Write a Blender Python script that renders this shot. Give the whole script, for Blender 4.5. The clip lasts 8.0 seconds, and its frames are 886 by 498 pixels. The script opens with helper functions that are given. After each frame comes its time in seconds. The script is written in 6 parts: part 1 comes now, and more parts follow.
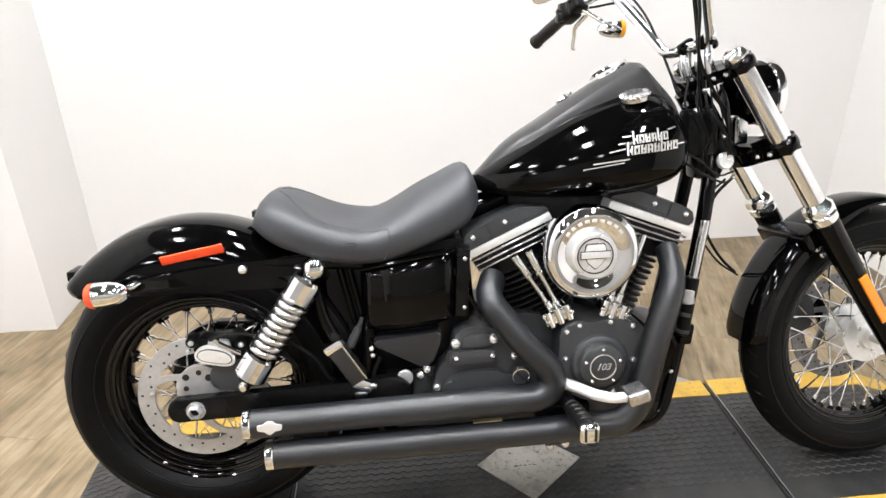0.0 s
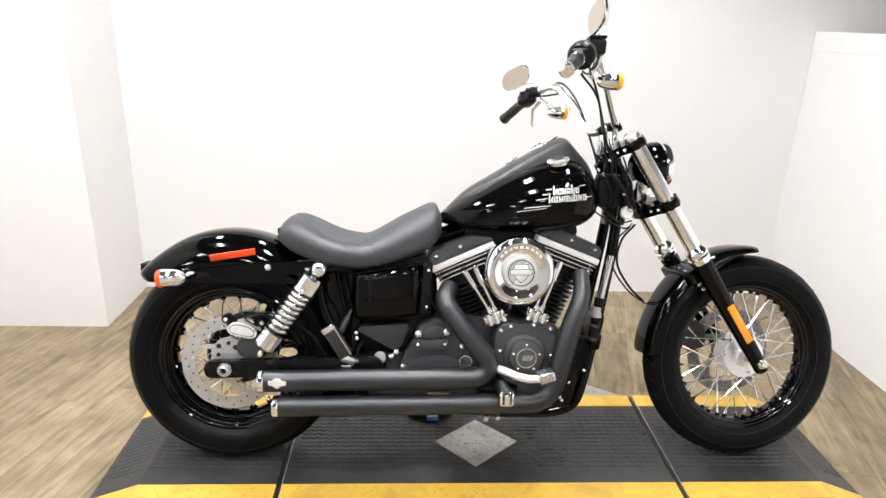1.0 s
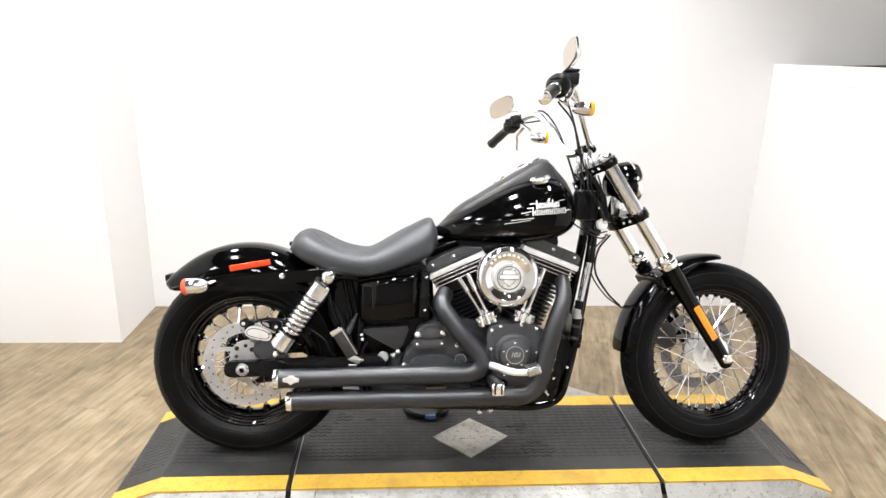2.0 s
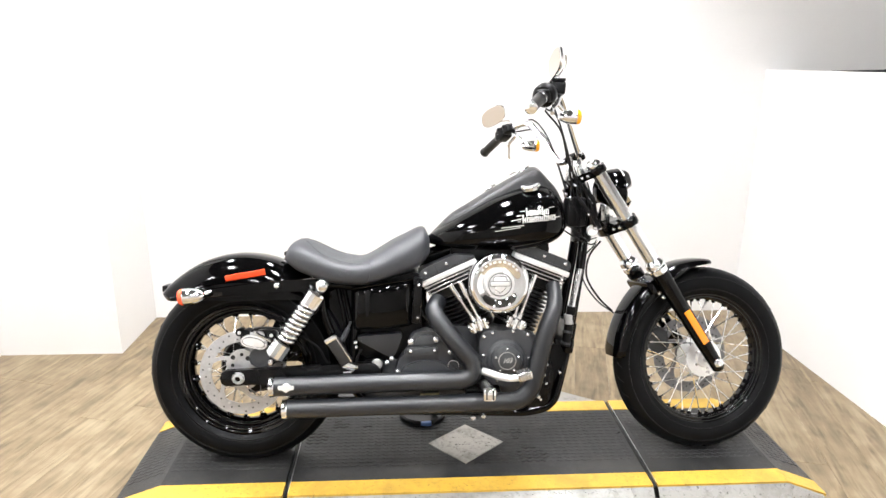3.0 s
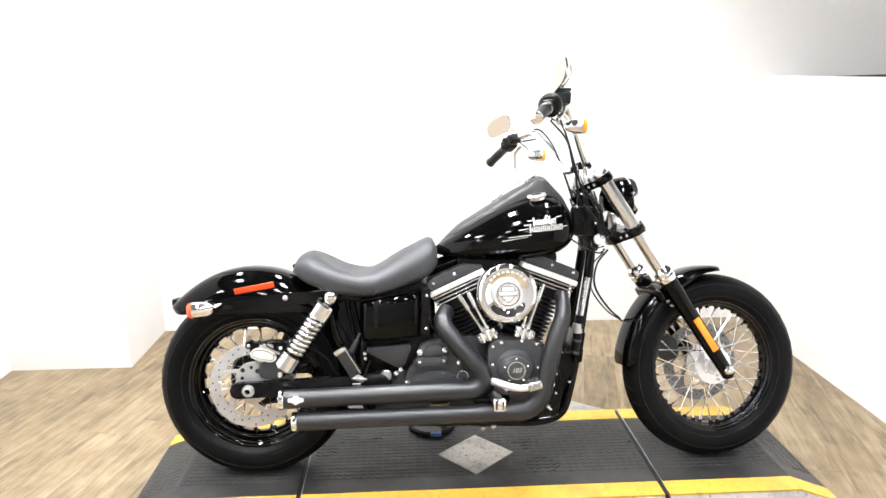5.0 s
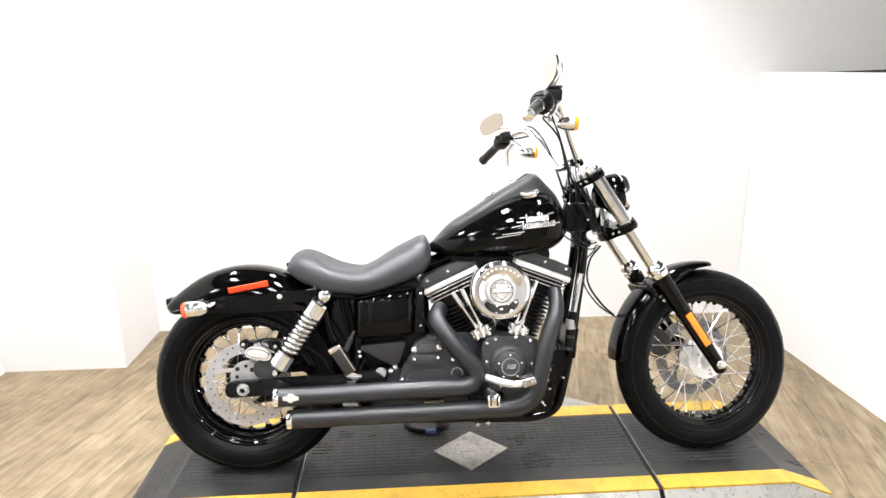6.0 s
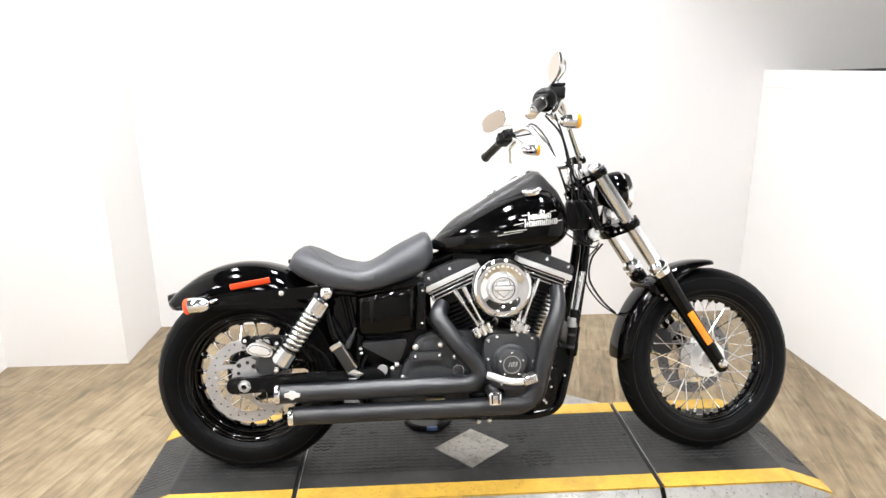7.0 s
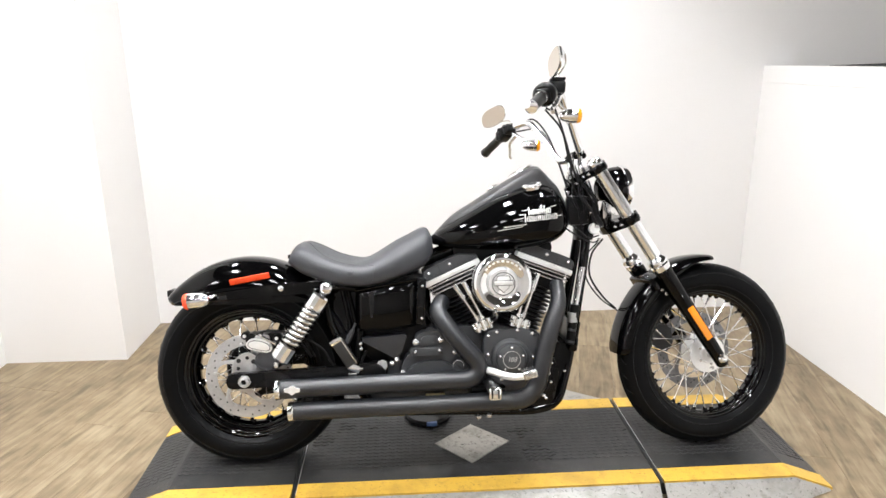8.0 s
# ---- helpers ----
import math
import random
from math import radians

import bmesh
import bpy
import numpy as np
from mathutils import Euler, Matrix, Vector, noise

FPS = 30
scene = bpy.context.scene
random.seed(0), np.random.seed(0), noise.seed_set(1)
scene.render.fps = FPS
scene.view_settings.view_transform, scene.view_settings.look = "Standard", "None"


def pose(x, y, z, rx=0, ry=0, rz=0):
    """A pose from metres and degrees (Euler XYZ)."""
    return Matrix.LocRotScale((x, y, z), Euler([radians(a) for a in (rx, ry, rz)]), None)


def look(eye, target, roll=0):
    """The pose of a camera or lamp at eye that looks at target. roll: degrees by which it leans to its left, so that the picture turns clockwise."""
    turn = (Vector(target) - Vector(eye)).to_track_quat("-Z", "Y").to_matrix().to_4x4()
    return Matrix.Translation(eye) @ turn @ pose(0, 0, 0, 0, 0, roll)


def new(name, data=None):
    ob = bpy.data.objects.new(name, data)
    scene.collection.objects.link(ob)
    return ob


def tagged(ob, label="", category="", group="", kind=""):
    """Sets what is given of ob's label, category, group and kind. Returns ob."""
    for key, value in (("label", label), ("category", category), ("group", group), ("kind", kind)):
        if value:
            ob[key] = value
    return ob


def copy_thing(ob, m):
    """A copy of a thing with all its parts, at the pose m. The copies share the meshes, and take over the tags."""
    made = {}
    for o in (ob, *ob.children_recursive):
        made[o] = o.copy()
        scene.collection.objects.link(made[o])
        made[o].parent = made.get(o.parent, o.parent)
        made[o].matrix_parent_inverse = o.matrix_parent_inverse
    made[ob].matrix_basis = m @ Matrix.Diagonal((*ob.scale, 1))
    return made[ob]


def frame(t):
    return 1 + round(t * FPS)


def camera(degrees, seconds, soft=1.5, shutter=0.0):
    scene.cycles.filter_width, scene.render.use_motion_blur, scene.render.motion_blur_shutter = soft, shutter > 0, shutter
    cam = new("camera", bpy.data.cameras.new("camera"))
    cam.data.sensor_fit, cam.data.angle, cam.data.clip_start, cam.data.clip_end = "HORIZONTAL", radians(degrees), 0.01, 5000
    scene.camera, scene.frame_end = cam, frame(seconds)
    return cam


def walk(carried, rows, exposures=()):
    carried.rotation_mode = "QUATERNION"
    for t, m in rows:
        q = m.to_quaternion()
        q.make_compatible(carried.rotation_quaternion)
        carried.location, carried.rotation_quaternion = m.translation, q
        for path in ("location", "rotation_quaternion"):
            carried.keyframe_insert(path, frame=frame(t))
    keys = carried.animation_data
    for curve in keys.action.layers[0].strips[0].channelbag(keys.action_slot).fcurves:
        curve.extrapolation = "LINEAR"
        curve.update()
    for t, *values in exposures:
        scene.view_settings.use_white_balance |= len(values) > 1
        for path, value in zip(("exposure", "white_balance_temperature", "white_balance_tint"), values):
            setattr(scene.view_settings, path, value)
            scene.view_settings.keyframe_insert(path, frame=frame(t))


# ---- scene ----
cam = camera(68.0, 8.0)
PATH = [
    (0, (0.441, -1.279, 1.228), (0.593, 0.527, 0.382), -1.2),
    (0.1, (0.447, -1.335, 1.238), (0.674, 0.465, 0.408), -2.1),
    (0.2, (0.453, -1.401, 1.251), (0.705, 0.409, 0.486), -1.7),
    (0.3, (0.458, -1.448, 1.259), (0.659, 0.352, 0.515), -1.6),
    (0.4, (0.453, -1.512, 1.269), (0.579, 0.323, 0.517), -0.6),
    (0.5, (0.47, -1.56, 1.279), (0.565, 0.294, 0.536), 0.2),
    (0.6, (0.494, -1.608, 1.281), (0.589, 0.227, 0.547), 0.64),
    (0.7, (0.53, -1.657, 1.296), (0.638, 0.159, 0.584), 1.13),
    (0.8, (0.508, -1.722, 1.306), (0.632, 0.092, 0.588), 1.85),
    (0.9, (0.546, -1.752, 1.307), (0.633, 0.084, 0.636), 1.9),
    (1, (0.534, -1.806, 1.319), (0.636, 0.076, 0.649), 1.8),
    (1.2, (0.497, -1.878, 1.331), (0.647, 0.013, 0.696), 1.2),
    (2.3, (0.504, -2.062, 1.325), (0.632, -0.152, 0.747), 1.5),
    (2.5, (0.529, -2.065, 1.329), (0.648, -0.155, 0.75), 1.3),
    (2.7, (0.544, -2.066, 1.342), (0.662, -0.154, 0.757), 1.14),
    (3, (0.54, -2.071, 1.333), (0.661, -0.153, 0.779), 0.6),
    (3.2, (0.542, -2.079, 1.332), (0.665, -0.151, 0.795), 0.61),
    (3.5, (0.53, -2.076, 1.341), (0.626, -0.147, 0.82), -0.7),
    (3.7, (0.527, -2.072, 1.344), (0.63, -0.15, 0.812), -1.0),
    (4, (0.527, -2.07, 1.334), (0.636, -0.154, 0.769), -0.2),
    (4.2, (0.53, -2.061, 1.345), (0.648, -0.15, 0.776), -0.64),
    (4.5, (0.529, -2.069, 1.337), (0.636, -0.143, 0.81), -0.4),
    (4.7, (0.53, -2.071, 1.337), (0.634, -0.145, 0.813), -0.28),
    (5.8, (0.538, -2.085, 1.341), (0.65, -0.158, 0.805), -0.45),
    (6, (0.537, -2.084, 1.336), (0.657, -0.16, 0.806), -0.6),
    (6.5, (0.539, -2.086, 1.337), (0.654, -0.159, 0.816), -0.8),
    (6.7, (0.539, -2.085, 1.336), (0.653, -0.159, 0.809), -0.69),
    (7, (0.535, -2.081, 1.339), (0.651, -0.159, 0.798), -0.4),
    (7.2, (0.535, -2.082, 1.337), (0.656, -0.159, 0.799), -0.31),
    (7.5, (0.534, -2.08, 1.336), (0.648, -0.159, 0.792), -0.2),
    (8, (0.533, -2.08, 1.33), (0.651, -0.16, 0.782), -0.4),
]
walk(cam, [(t, look(eye, target, roll)) for t, eye, target, roll in PATH],
     [(t, stops, 6200, 10) for t, stops in ((0.0, -0.10), (1.2, -0.10), (2.3, 0.13), (3.5, 0.28), (4.5, 0.36), (6.0, 0.26), (7.0, 0.05), (8.0, -0.06))])

# ---- light ----
world = bpy.data.worlds.new("room_world")
scene.world = world
world.use_nodes = True
world.node_tree.nodes["Background"].inputs[0].default_value = (1.0, 0.97, 0.93, 1)
world.node_tree.nodes["Background"].inputs[1].default_value = 0.03

FLOOR_Z = -0.06
CEILING_Z = 2.75
LAMPS = [(-0.75, -1.05), (0.35, -1.05), (1.45, -1.05), (-0.75, 0.45), (0.35, 0.45), (1.45, 0.45), (-2.9, -2.6), (-1.5, -2.6), (-0.1, -2.6), (1.3, -2.6), (2.9, -2.6), (-2.2, -4.3), (-0.8, -4.3), (0.6, -4.3), (2.0, -4.3)]
LAMP_WATTS = 13.6


# ---- small builders ----
def part(name, bm, material, parent=None, label="", smooth=40, m=None):
    """One mesh object from a bmesh, under a thing or a part."""
    mesh = bpy.data.meshes.new(name)
    bmesh.ops.recalc_face_normals(bm, faces=bm.faces)
    bm.to_mesh(mesh)
    bm.free()
    for p in mesh.polygons:
        p.use_smooth = smooth > 0
    if smooth > 0:
        mesh.set_sharp_from_angle(angle=radians(smooth))
    mesh.materials.append(material)
    ob = new(name, mesh)
    if parent is not None:
        ob.parent = parent
    if m is not None:
        ob.matrix_basis = m
    return tagged(ob, label)


def again(name, ob, parent, m):
    """Another object on the same mesh."""
    other = new(name, ob.data)
    other.parent = parent
    other.matrix_basis = m
    return other


def frame_of(direction):
    """A turn that takes z to the direction."""
    return Vector(direction).normalized().to_track_quat("Z", "Y").to_matrix().to_4x4()


def lathe(bm, profile, origin=(0, 0, 0), axis=(0, 0, 1), segs=32, close=False):
    """Turn a profile of (radius, height) round an axis."""
    m = Matrix.Translation(origin) @ frame_of(axis)
    rings = []
    for r, h in profile:
        if r < 1e-5:
            rings.append([bm.verts.new(m @ Vector((0, 0, h)))])
        else:
            rings.append([bm.verts.new(m @ Vector((r * math.cos(2 * math.pi * k / segs), r * math.sin(2 * math.pi * k / segs), h))) for k in range(segs)])
    pairs = list(zip(rings, rings[1:]))
    if close:
        pairs.append((rings[-1], rings[0]))
    for a, b in pairs:
        for k in range(segs):
            n = (k + 1) % segs
            if len(a) == 1 and len(b) == 1:
                continue
            if len(a) == 1:
                bm.faces.new((a[0], b[k], b[n]))
            elif len(b) == 1:
                bm.faces.new((a[k], a[n], b[0]))
            else:
                bm.faces.new((a[k], a[n], b[n], b[k]))
    return bm


def rod(bm, a, b, r, segs=16, r2=None, edge=0.0):
    """A capped round bar from a to b, with slightly rounded ends."""
    a, b = Vector(a), Vector(b)
    d = (b - a).length
    r2 = r if r2 is None else r2
    e = edge or min(r, r2) * 0.12
    return lathe(bm, [(0, 0), (r - e, 0), (r, e), (r2, d - e), (r2 - e, d), (0, d)], a, b - a, segs)


def curve_points(points, steps=8):
    """Catmull-Rom through the points."""
    p = [Vector(q) for q in points]
    p = [2 * p[0] - p[1]] + p + [2 * p[-1] - p[-2]]
    out = []
    for i in range(1, len(p) - 2):
        for k in range(steps):
            t = k / steps
            a, b, c, d = p[i - 1], p[i], p[i + 1], p[i + 2]
            out.append(0.5 * (2 * b + (c - a) * t + (2 * a - 5 * b + 4 * c - d) * t * t + (3 * b - a - 3 * c + d) * t ** 3))
    out.append(p[-2])
    return out


def rounded(points, radius, steps=7):
    """A polyline with its inner corners rounded."""
    p = [Vector(q) for q in points]
    out = [p[0]]
    for a, b, c in zip(p, p[1:], p[2:]):
        u, v = (a - b), (c - b)
        k = min(radius, u.length * 0.49, v.length * 0.49)
        s, e = b + u.normalized() * k, b + v.normalized() * k
        for i in range(steps + 1):
            t = i / steps
            out.append((1 - t) ** 2 * s + 2 * t * (1 - t) * b + t * t * e)
    out.append(p[-1])
    return out


def tube(bm, path, r, segs=14, caps=True):
    """Sweep a circle along a path; r is one radius or one for each point."""
    path = [Vector(p) for p in path]
    radii = r if isinstance(r, (list, tuple)) else [r] * len(path)
    rings, up = [], None
    for i, p in enumerate(path):
        t = (path[min(i + 1, len(path) - 1)] - path[max(i - 1, 0)]).normalized()
        if up is None:
            up = t.orthogonal().normalized()
        up = (up - t * up.dot(t)).normalized()
        side = t.cross(up)
        rings.append([bm.verts.new(p + radii[i] * (math.cos(2 * math.pi * k / segs) * up + math.sin(2 * math.pi * k / segs) * side)) for k in range(segs)])
    for a, b in zip(rings, rings[1:]):
        for k in range(segs):
            n = (k + 1) % segs
            bm.faces.new((a[k], a[n], b[n], b[k]))
    if caps:
        bm.faces.new(rings[0])
        bm.faces.new(rings[-1])
    return bm


def box(bm, centre, size, bevel=0.003, turn=None, segs=2):
    """A bevelled box."""
    made = bmesh.ops.create_cube(bm, size=1.0)["verts"]
    m = Matrix.Translation(centre) @ (turn if turn is not None else Matrix.Identity(4)) @ Matrix.Diagonal((*size, 1))
    bmesh.ops.transform(bm, matrix=m, verts=made)
    if bevel > 0:
        edges = list({e for v in made for e in v.link_edges})
        bmesh.ops.bevel(bm, geom=edges, offset=bevel, segments=segs, affect="EDGES", profile=0.6)
    return bm


def slab(bm, outline, y0, y1, bevel=0.004, segs=2):
    """An outline in (x, z), pushed from y0 to y1, with rounded rims."""
    a = [bm.verts.new((x, y0, z)) for x, z in outline]
    b = [bm.verts.new((x, y1, z)) for x, z in outline]
    n = len(a)
    f0, f1 = bm.faces.new(a), bm.faces.new(b)
    for k in range(n):
        bm.faces.new((a[k], a[(k + 1) % n], b[(k + 1) % n], b[k]))
    if bevel > 0:
        bmesh.ops.bevel(bm, geom=list(set(f0.edges) | set(f1.edges)), offset=bevel, segments=segs, affect="EDGES", profile=0.6)
    return bm


def round_corners(outline, radius, steps=4):
    """Rounded corners for a closed outline in two numbers."""
    n, out = len(outline), []
    for i in range(n):
        a, b, c = Vector(outline[i - 1]), Vector(outline[i]), Vector(outline[(i + 1) % n])
        u, v = a - b, c - b
        k = min(radius, u.length * 0.45, v.length * 0.45)
        s, e = b + u.normalized() * k, b + v.normalized() * k
        for j in range(steps + 1):
            t = j / steps
            out.append(tuple((1 - t) ** 2 * s + 2 * t * (1 - t) * b + t * t * e))
    return out


def loft(bm, rings, caps=True):
    """Skin over rings of equal count."""
    made = [[bm.verts.new(p) for p in ring] for ring in rings]
    for a, b in zip(made, made[1:]):
        n = len(a)
        for k in range(n):
            bm.faces.new((a[k], a[(k + 1) % n], b[(k + 1) % n], b[k]))
    if caps:
        bm.faces.new(made[0])
        bm.faces.new(made[-1])
    return bm


def text_mesh(words, size, shear, depth, swell):
    """Built-in letters, centred, standing in the x-z plane and facing -y."""
    data = bpy.data.curves.new("letters", "FONT")
    data.body, data.size, data.shear, data.extrude, data.offset = words, size, shear, depth, swell
    data.align_x, data.align_y = "CENTER", "CENTER"
    ob = new("letters", data)
    bpy.context.view_layer.update()
    mesh = bpy.data.meshes.new_from_object(ob.evaluated_get(bpy.context.evaluated_depsgraph_get()))
    bm = bmesh.new()
    bm.from_mesh(mesh)
    bmesh.ops.transform(bm, matrix=Matrix.Rotation(math.pi / 2, 4, "X"), verts=bm.verts)
    bpy.data.objects.remove(ob)
    bpy.data.meshes.remove(mesh)
    return bm


def spline_table(table, x):
    """A Catmull-Rom reading of a table of (x, value)."""
    n = len(table)
    if x <= table[0][0]:
        return table[0][1]
    if x >= table[-1][0]:
        return table[-1][1]
    i = max(k for k in range(n - 1) if table[k][0] <= x)
    (a, u), (b, v) = table[i], table[i + 1]
    t = (x - a) / (b - a)

    def slope(k):
        lo, hi = max(k - 1, 0), min(k + 1, n - 1)
        return (table[hi][1] - table[lo][1]) / (table[hi][0] - table[lo][0])

    h = b - a
    return (2 * t ** 3 - 3 * t * t + 1) * u + (t ** 3 - 2 * t * t + t) * h * slope(i) + (-2 * t ** 3 + 3 * t * t) * v + (t ** 3 - t * t) * h * slope(i + 1)


# ---- materials ----
def material(name, colour, rough=0.5, metal=0.0, coat=0.0, bump=0.0, grain=60.0, vary=0.0, rough_vary=0.0, specular=0.5, coord="Object", big=4.0, spread=None):
    """A surface with two scales of variation and fine relief."""
    m = bpy.data.materials.new(name)
    m.use_nodes = True
    t = m.node_tree
    n, link = t.nodes, t.links.new
    s = n["Principled BSDF"]
    s.inputs["Base Color"].default_value = (*colour, 1)
    s.inputs["Roughness"].default_value = rough
    s.inputs["Metallic"].default_value = metal
    s.inputs["Coat Weight"].default_value = coat
    s.inputs["Coat Roughness"].default_value = 0.04
    s.inputs["Specular IOR Level"].default_value = specular
    where = n.new("ShaderNodeTexCoord")
    fine, coarse = n.new("ShaderNodeTexNoise"), n.new("ShaderNodeTexNoise")
    fine.inputs["Scale"].default_value, fine.inputs["Detail"].default_value = grain, 4
    coarse.inputs["Scale"].default_value, coarse.inputs["Detail"].default_value = big, 5
    for k in (fine, coarse):
        link(where.outputs[coord], k.inputs["Vector"])
    if spread is not None:
        mp = n.new("ShaderNodeMapping")
        mp.inputs["Scale"].default_value = spread
        link(where.outputs[coord], mp.inputs["Vector"])
        link(mp.outputs[0], fine.inputs["Vector"])
        link(mp.outputs[0], coarse.inputs["Vector"])
    if vary > 0:
        mixed = n.new("ShaderNodeMath")
        mixed.operation = "ADD"
        link(fine.outputs[0], mixed.inputs[0])
        link(coarse.outputs[0], mixed.inputs[1])
        ramp = n.new("ShaderNodeMapRange")
        ramp.inputs[1].default_value, ramp.inputs[2].default_value = 0.6, 1.4
        ramp.inputs[3].default_value, ramp.inputs[4].default_value = 1 - vary, 1 + vary
        link(mixed.outputs[0], ramp.inputs[0])
        tint = n.new("ShaderNodeVectorMath")
        tint.operation = "SCALE"
        tint.inputs[0].default_value = colour
        link(ramp.outputs[0], tint.inputs["Scale"])
        link(tint.outputs[0], s.inputs["Base Color"])
    if rough_vary > 0:
        rr = n.new("ShaderNodeMapRange")
        rr.inputs[1].default_value, rr.inputs[2].default_value = 0.3, 0.7
        rr.inputs[3].default_value, rr.inputs[4].default_value = max(rough - rough_vary, 0), rough + rough_vary
        link(coarse.outputs[0], rr.inputs[0])
        link(rr.outputs[0], s.inputs["Roughness"])
    if bump > 0:
        b = n.new("ShaderNodeBump")
        b.inputs["Strength"].default_value = bump
        b.inputs["Distance"].default_value = 0.002
        link(fine.outputs[0], b.inputs["Height"])
        link(b.outputs[0], s.inputs["Normal"])
    return m


GLOSS = material("gloss_black_paint", (0.0010, 0.0010, 0.0011), 0.05, specular=0.20, rough_vary=0.03, grain=30, big=5)
RIMPAINT = material("gloss_black_rim_enamel", (0.0010, 0.0010, 0.0011), 0.03, specular=0.40, rough_vary=0.015, grain=30, big=5)
SATIN = material("satin_black_paint", (0.0030, 0.0030, 0.0033), 0.30, specular=0.20, rough_vary=0.06, vary=0.15)
MATTE = material("matte_black_ceramic", (0.0092, 0.0102, 0.0125), 0.40, specular=0.62, rough_vary=0.06, bump=0.08, grain=900, vary=0.15)
WRINKLE = material("wrinkle_black_casting", (0.0300, 0.0315, 0.0340), 0.46, specular=0.5, bump=0.35, grain=420, vary=0.2, rough_vary=0.06)
FIN = material("black_cast_fin", (0.007, 0.0072, 0.0078), 0.42, specular=0.35, bump=0.2, grain=300, vary=0.2)
CHROME = material("chrome_plate", (0.915, 0.93, 0.945), 0.05, metal=1.0, rough_vary=0.03)
BOLTS = material("bright_zinc_bolt", (0.85, 0.85, 0.85), 0.26, metal=0.8)
STEEL = material("brushed_steel", (0.60, 0.60, 0.61), 0.34, metal=0.75, rough_vary=0.08, vary=0.1, grain=120)
ALLOY = material("polished_alloy", (0.70, 0.70, 0.70), 0.20, metal=1.0, rough_vary=0.06, vary=0.06)
RUBBER = material("tyre_rubber", (0.0027, 0.0029, 0.0033), 0.42, specular=0.095, bump=0.15, grain=260, vary=0.25, rough_vary=0.08)
SIDEWALL = material("moulded_tyre_rib", (0.0035, 0.0035, 0.0038), 0.38, specular=0.18, rough_vary=0.10, vary=0.3, grain=200)
GRIP = material("grip_rubber", (0.006, 0.006, 0.006), 0.36, specular=0.4, bump=0.1, grain=300)
LEATHER = material("black_vinyl_leather", (0.023, 0.025, 0.030), 0.48, specular=0.68, bump=0.30, grain=420, vary=0.22, rough_vary=0.08)
PEGPAD = material("worn_peg_rubber", (0.018, 0.0175, 0.017), 0.42, bump=0.2, grain=300, vary=0.3)
CABLE = material("black_cable_sleeve", (0.0035, 0.0035, 0.0038), 0.45, specular=0.22, bump=0.1, grain=400)
CONSOLE = material("satin_console_paint", (0.022, 0.022, 0.0228), 0.34, rough_vary=0.05, vary=0.1)
RED = material("red_reflector", (0.85, 0.07, 0.015), 0.22, coat=0.4, bump=0.12, grain=700, vary=0.12)
SIGNAL = material("amber_signal_lens", (0.95, 0.42, 0.02), 0.18, coat=0.5, vary=0.08)
AMBER = material("amber_reflector", (0.90, 0.28, 0.01), 0.22, coat=0.4, bump=0.12, grain=700, vary=0.12)
LENS = material("clear_lamp_glass", (0.75, 0.77, 0.78), 0.12, metal=0.6, coat=0.5)
# the tan of the reflected room is put into the glass colour
TANMIRROR = material("mirror_glass", (0.64, 0.57, 0.49), 0.02, metal=1.0)
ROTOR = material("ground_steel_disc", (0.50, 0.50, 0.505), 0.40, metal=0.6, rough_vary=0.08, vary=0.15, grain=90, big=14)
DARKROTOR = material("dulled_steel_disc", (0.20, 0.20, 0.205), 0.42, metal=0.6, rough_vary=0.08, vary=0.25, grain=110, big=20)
SATINCHROME = material("satin_bright_alloy", (0.86, 0.86, 0.85), 0.34, metal=0.55, rough_vary=0.08, vary=0.08, grain=140, big=20)
FORKTUBE = material("hard_chrome_fork_tube", (0.885, 0.905, 0.93), 0.17, metal=1.0, rough_vary=0.05)
EMBLEM = material("cast_bright_emblem", (0.86, 0.86, 0.85), 0.30, metal=0.6, bump=0.8, grain=70, rough_vary=0.06)
GOLD = material("pale_brass_strip", (0.62, 0.52, 0.30), 0.35, metal=0.6)
SILVER = material("silver_badge", (0.78, 0.77, 0.74), 0.25, metal=0.7)
BLUE = material("blue_reflection", (0.09, 0.16, 0.36), 0.30, vary=0.1)
WALL = material("white_wall_paint", (0.86, 0.85, 0.84), 0.62, bump=0.06, grain=220, vary=0.02, big=1.2)
CEIL = material("dark_ceiling_paint", (0.07, 0.069, 0.067), 0.85, bump=0.05, grain=150, vary=0.1)
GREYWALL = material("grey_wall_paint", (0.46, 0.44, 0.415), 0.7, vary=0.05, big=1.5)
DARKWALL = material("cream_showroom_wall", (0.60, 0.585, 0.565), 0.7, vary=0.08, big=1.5)

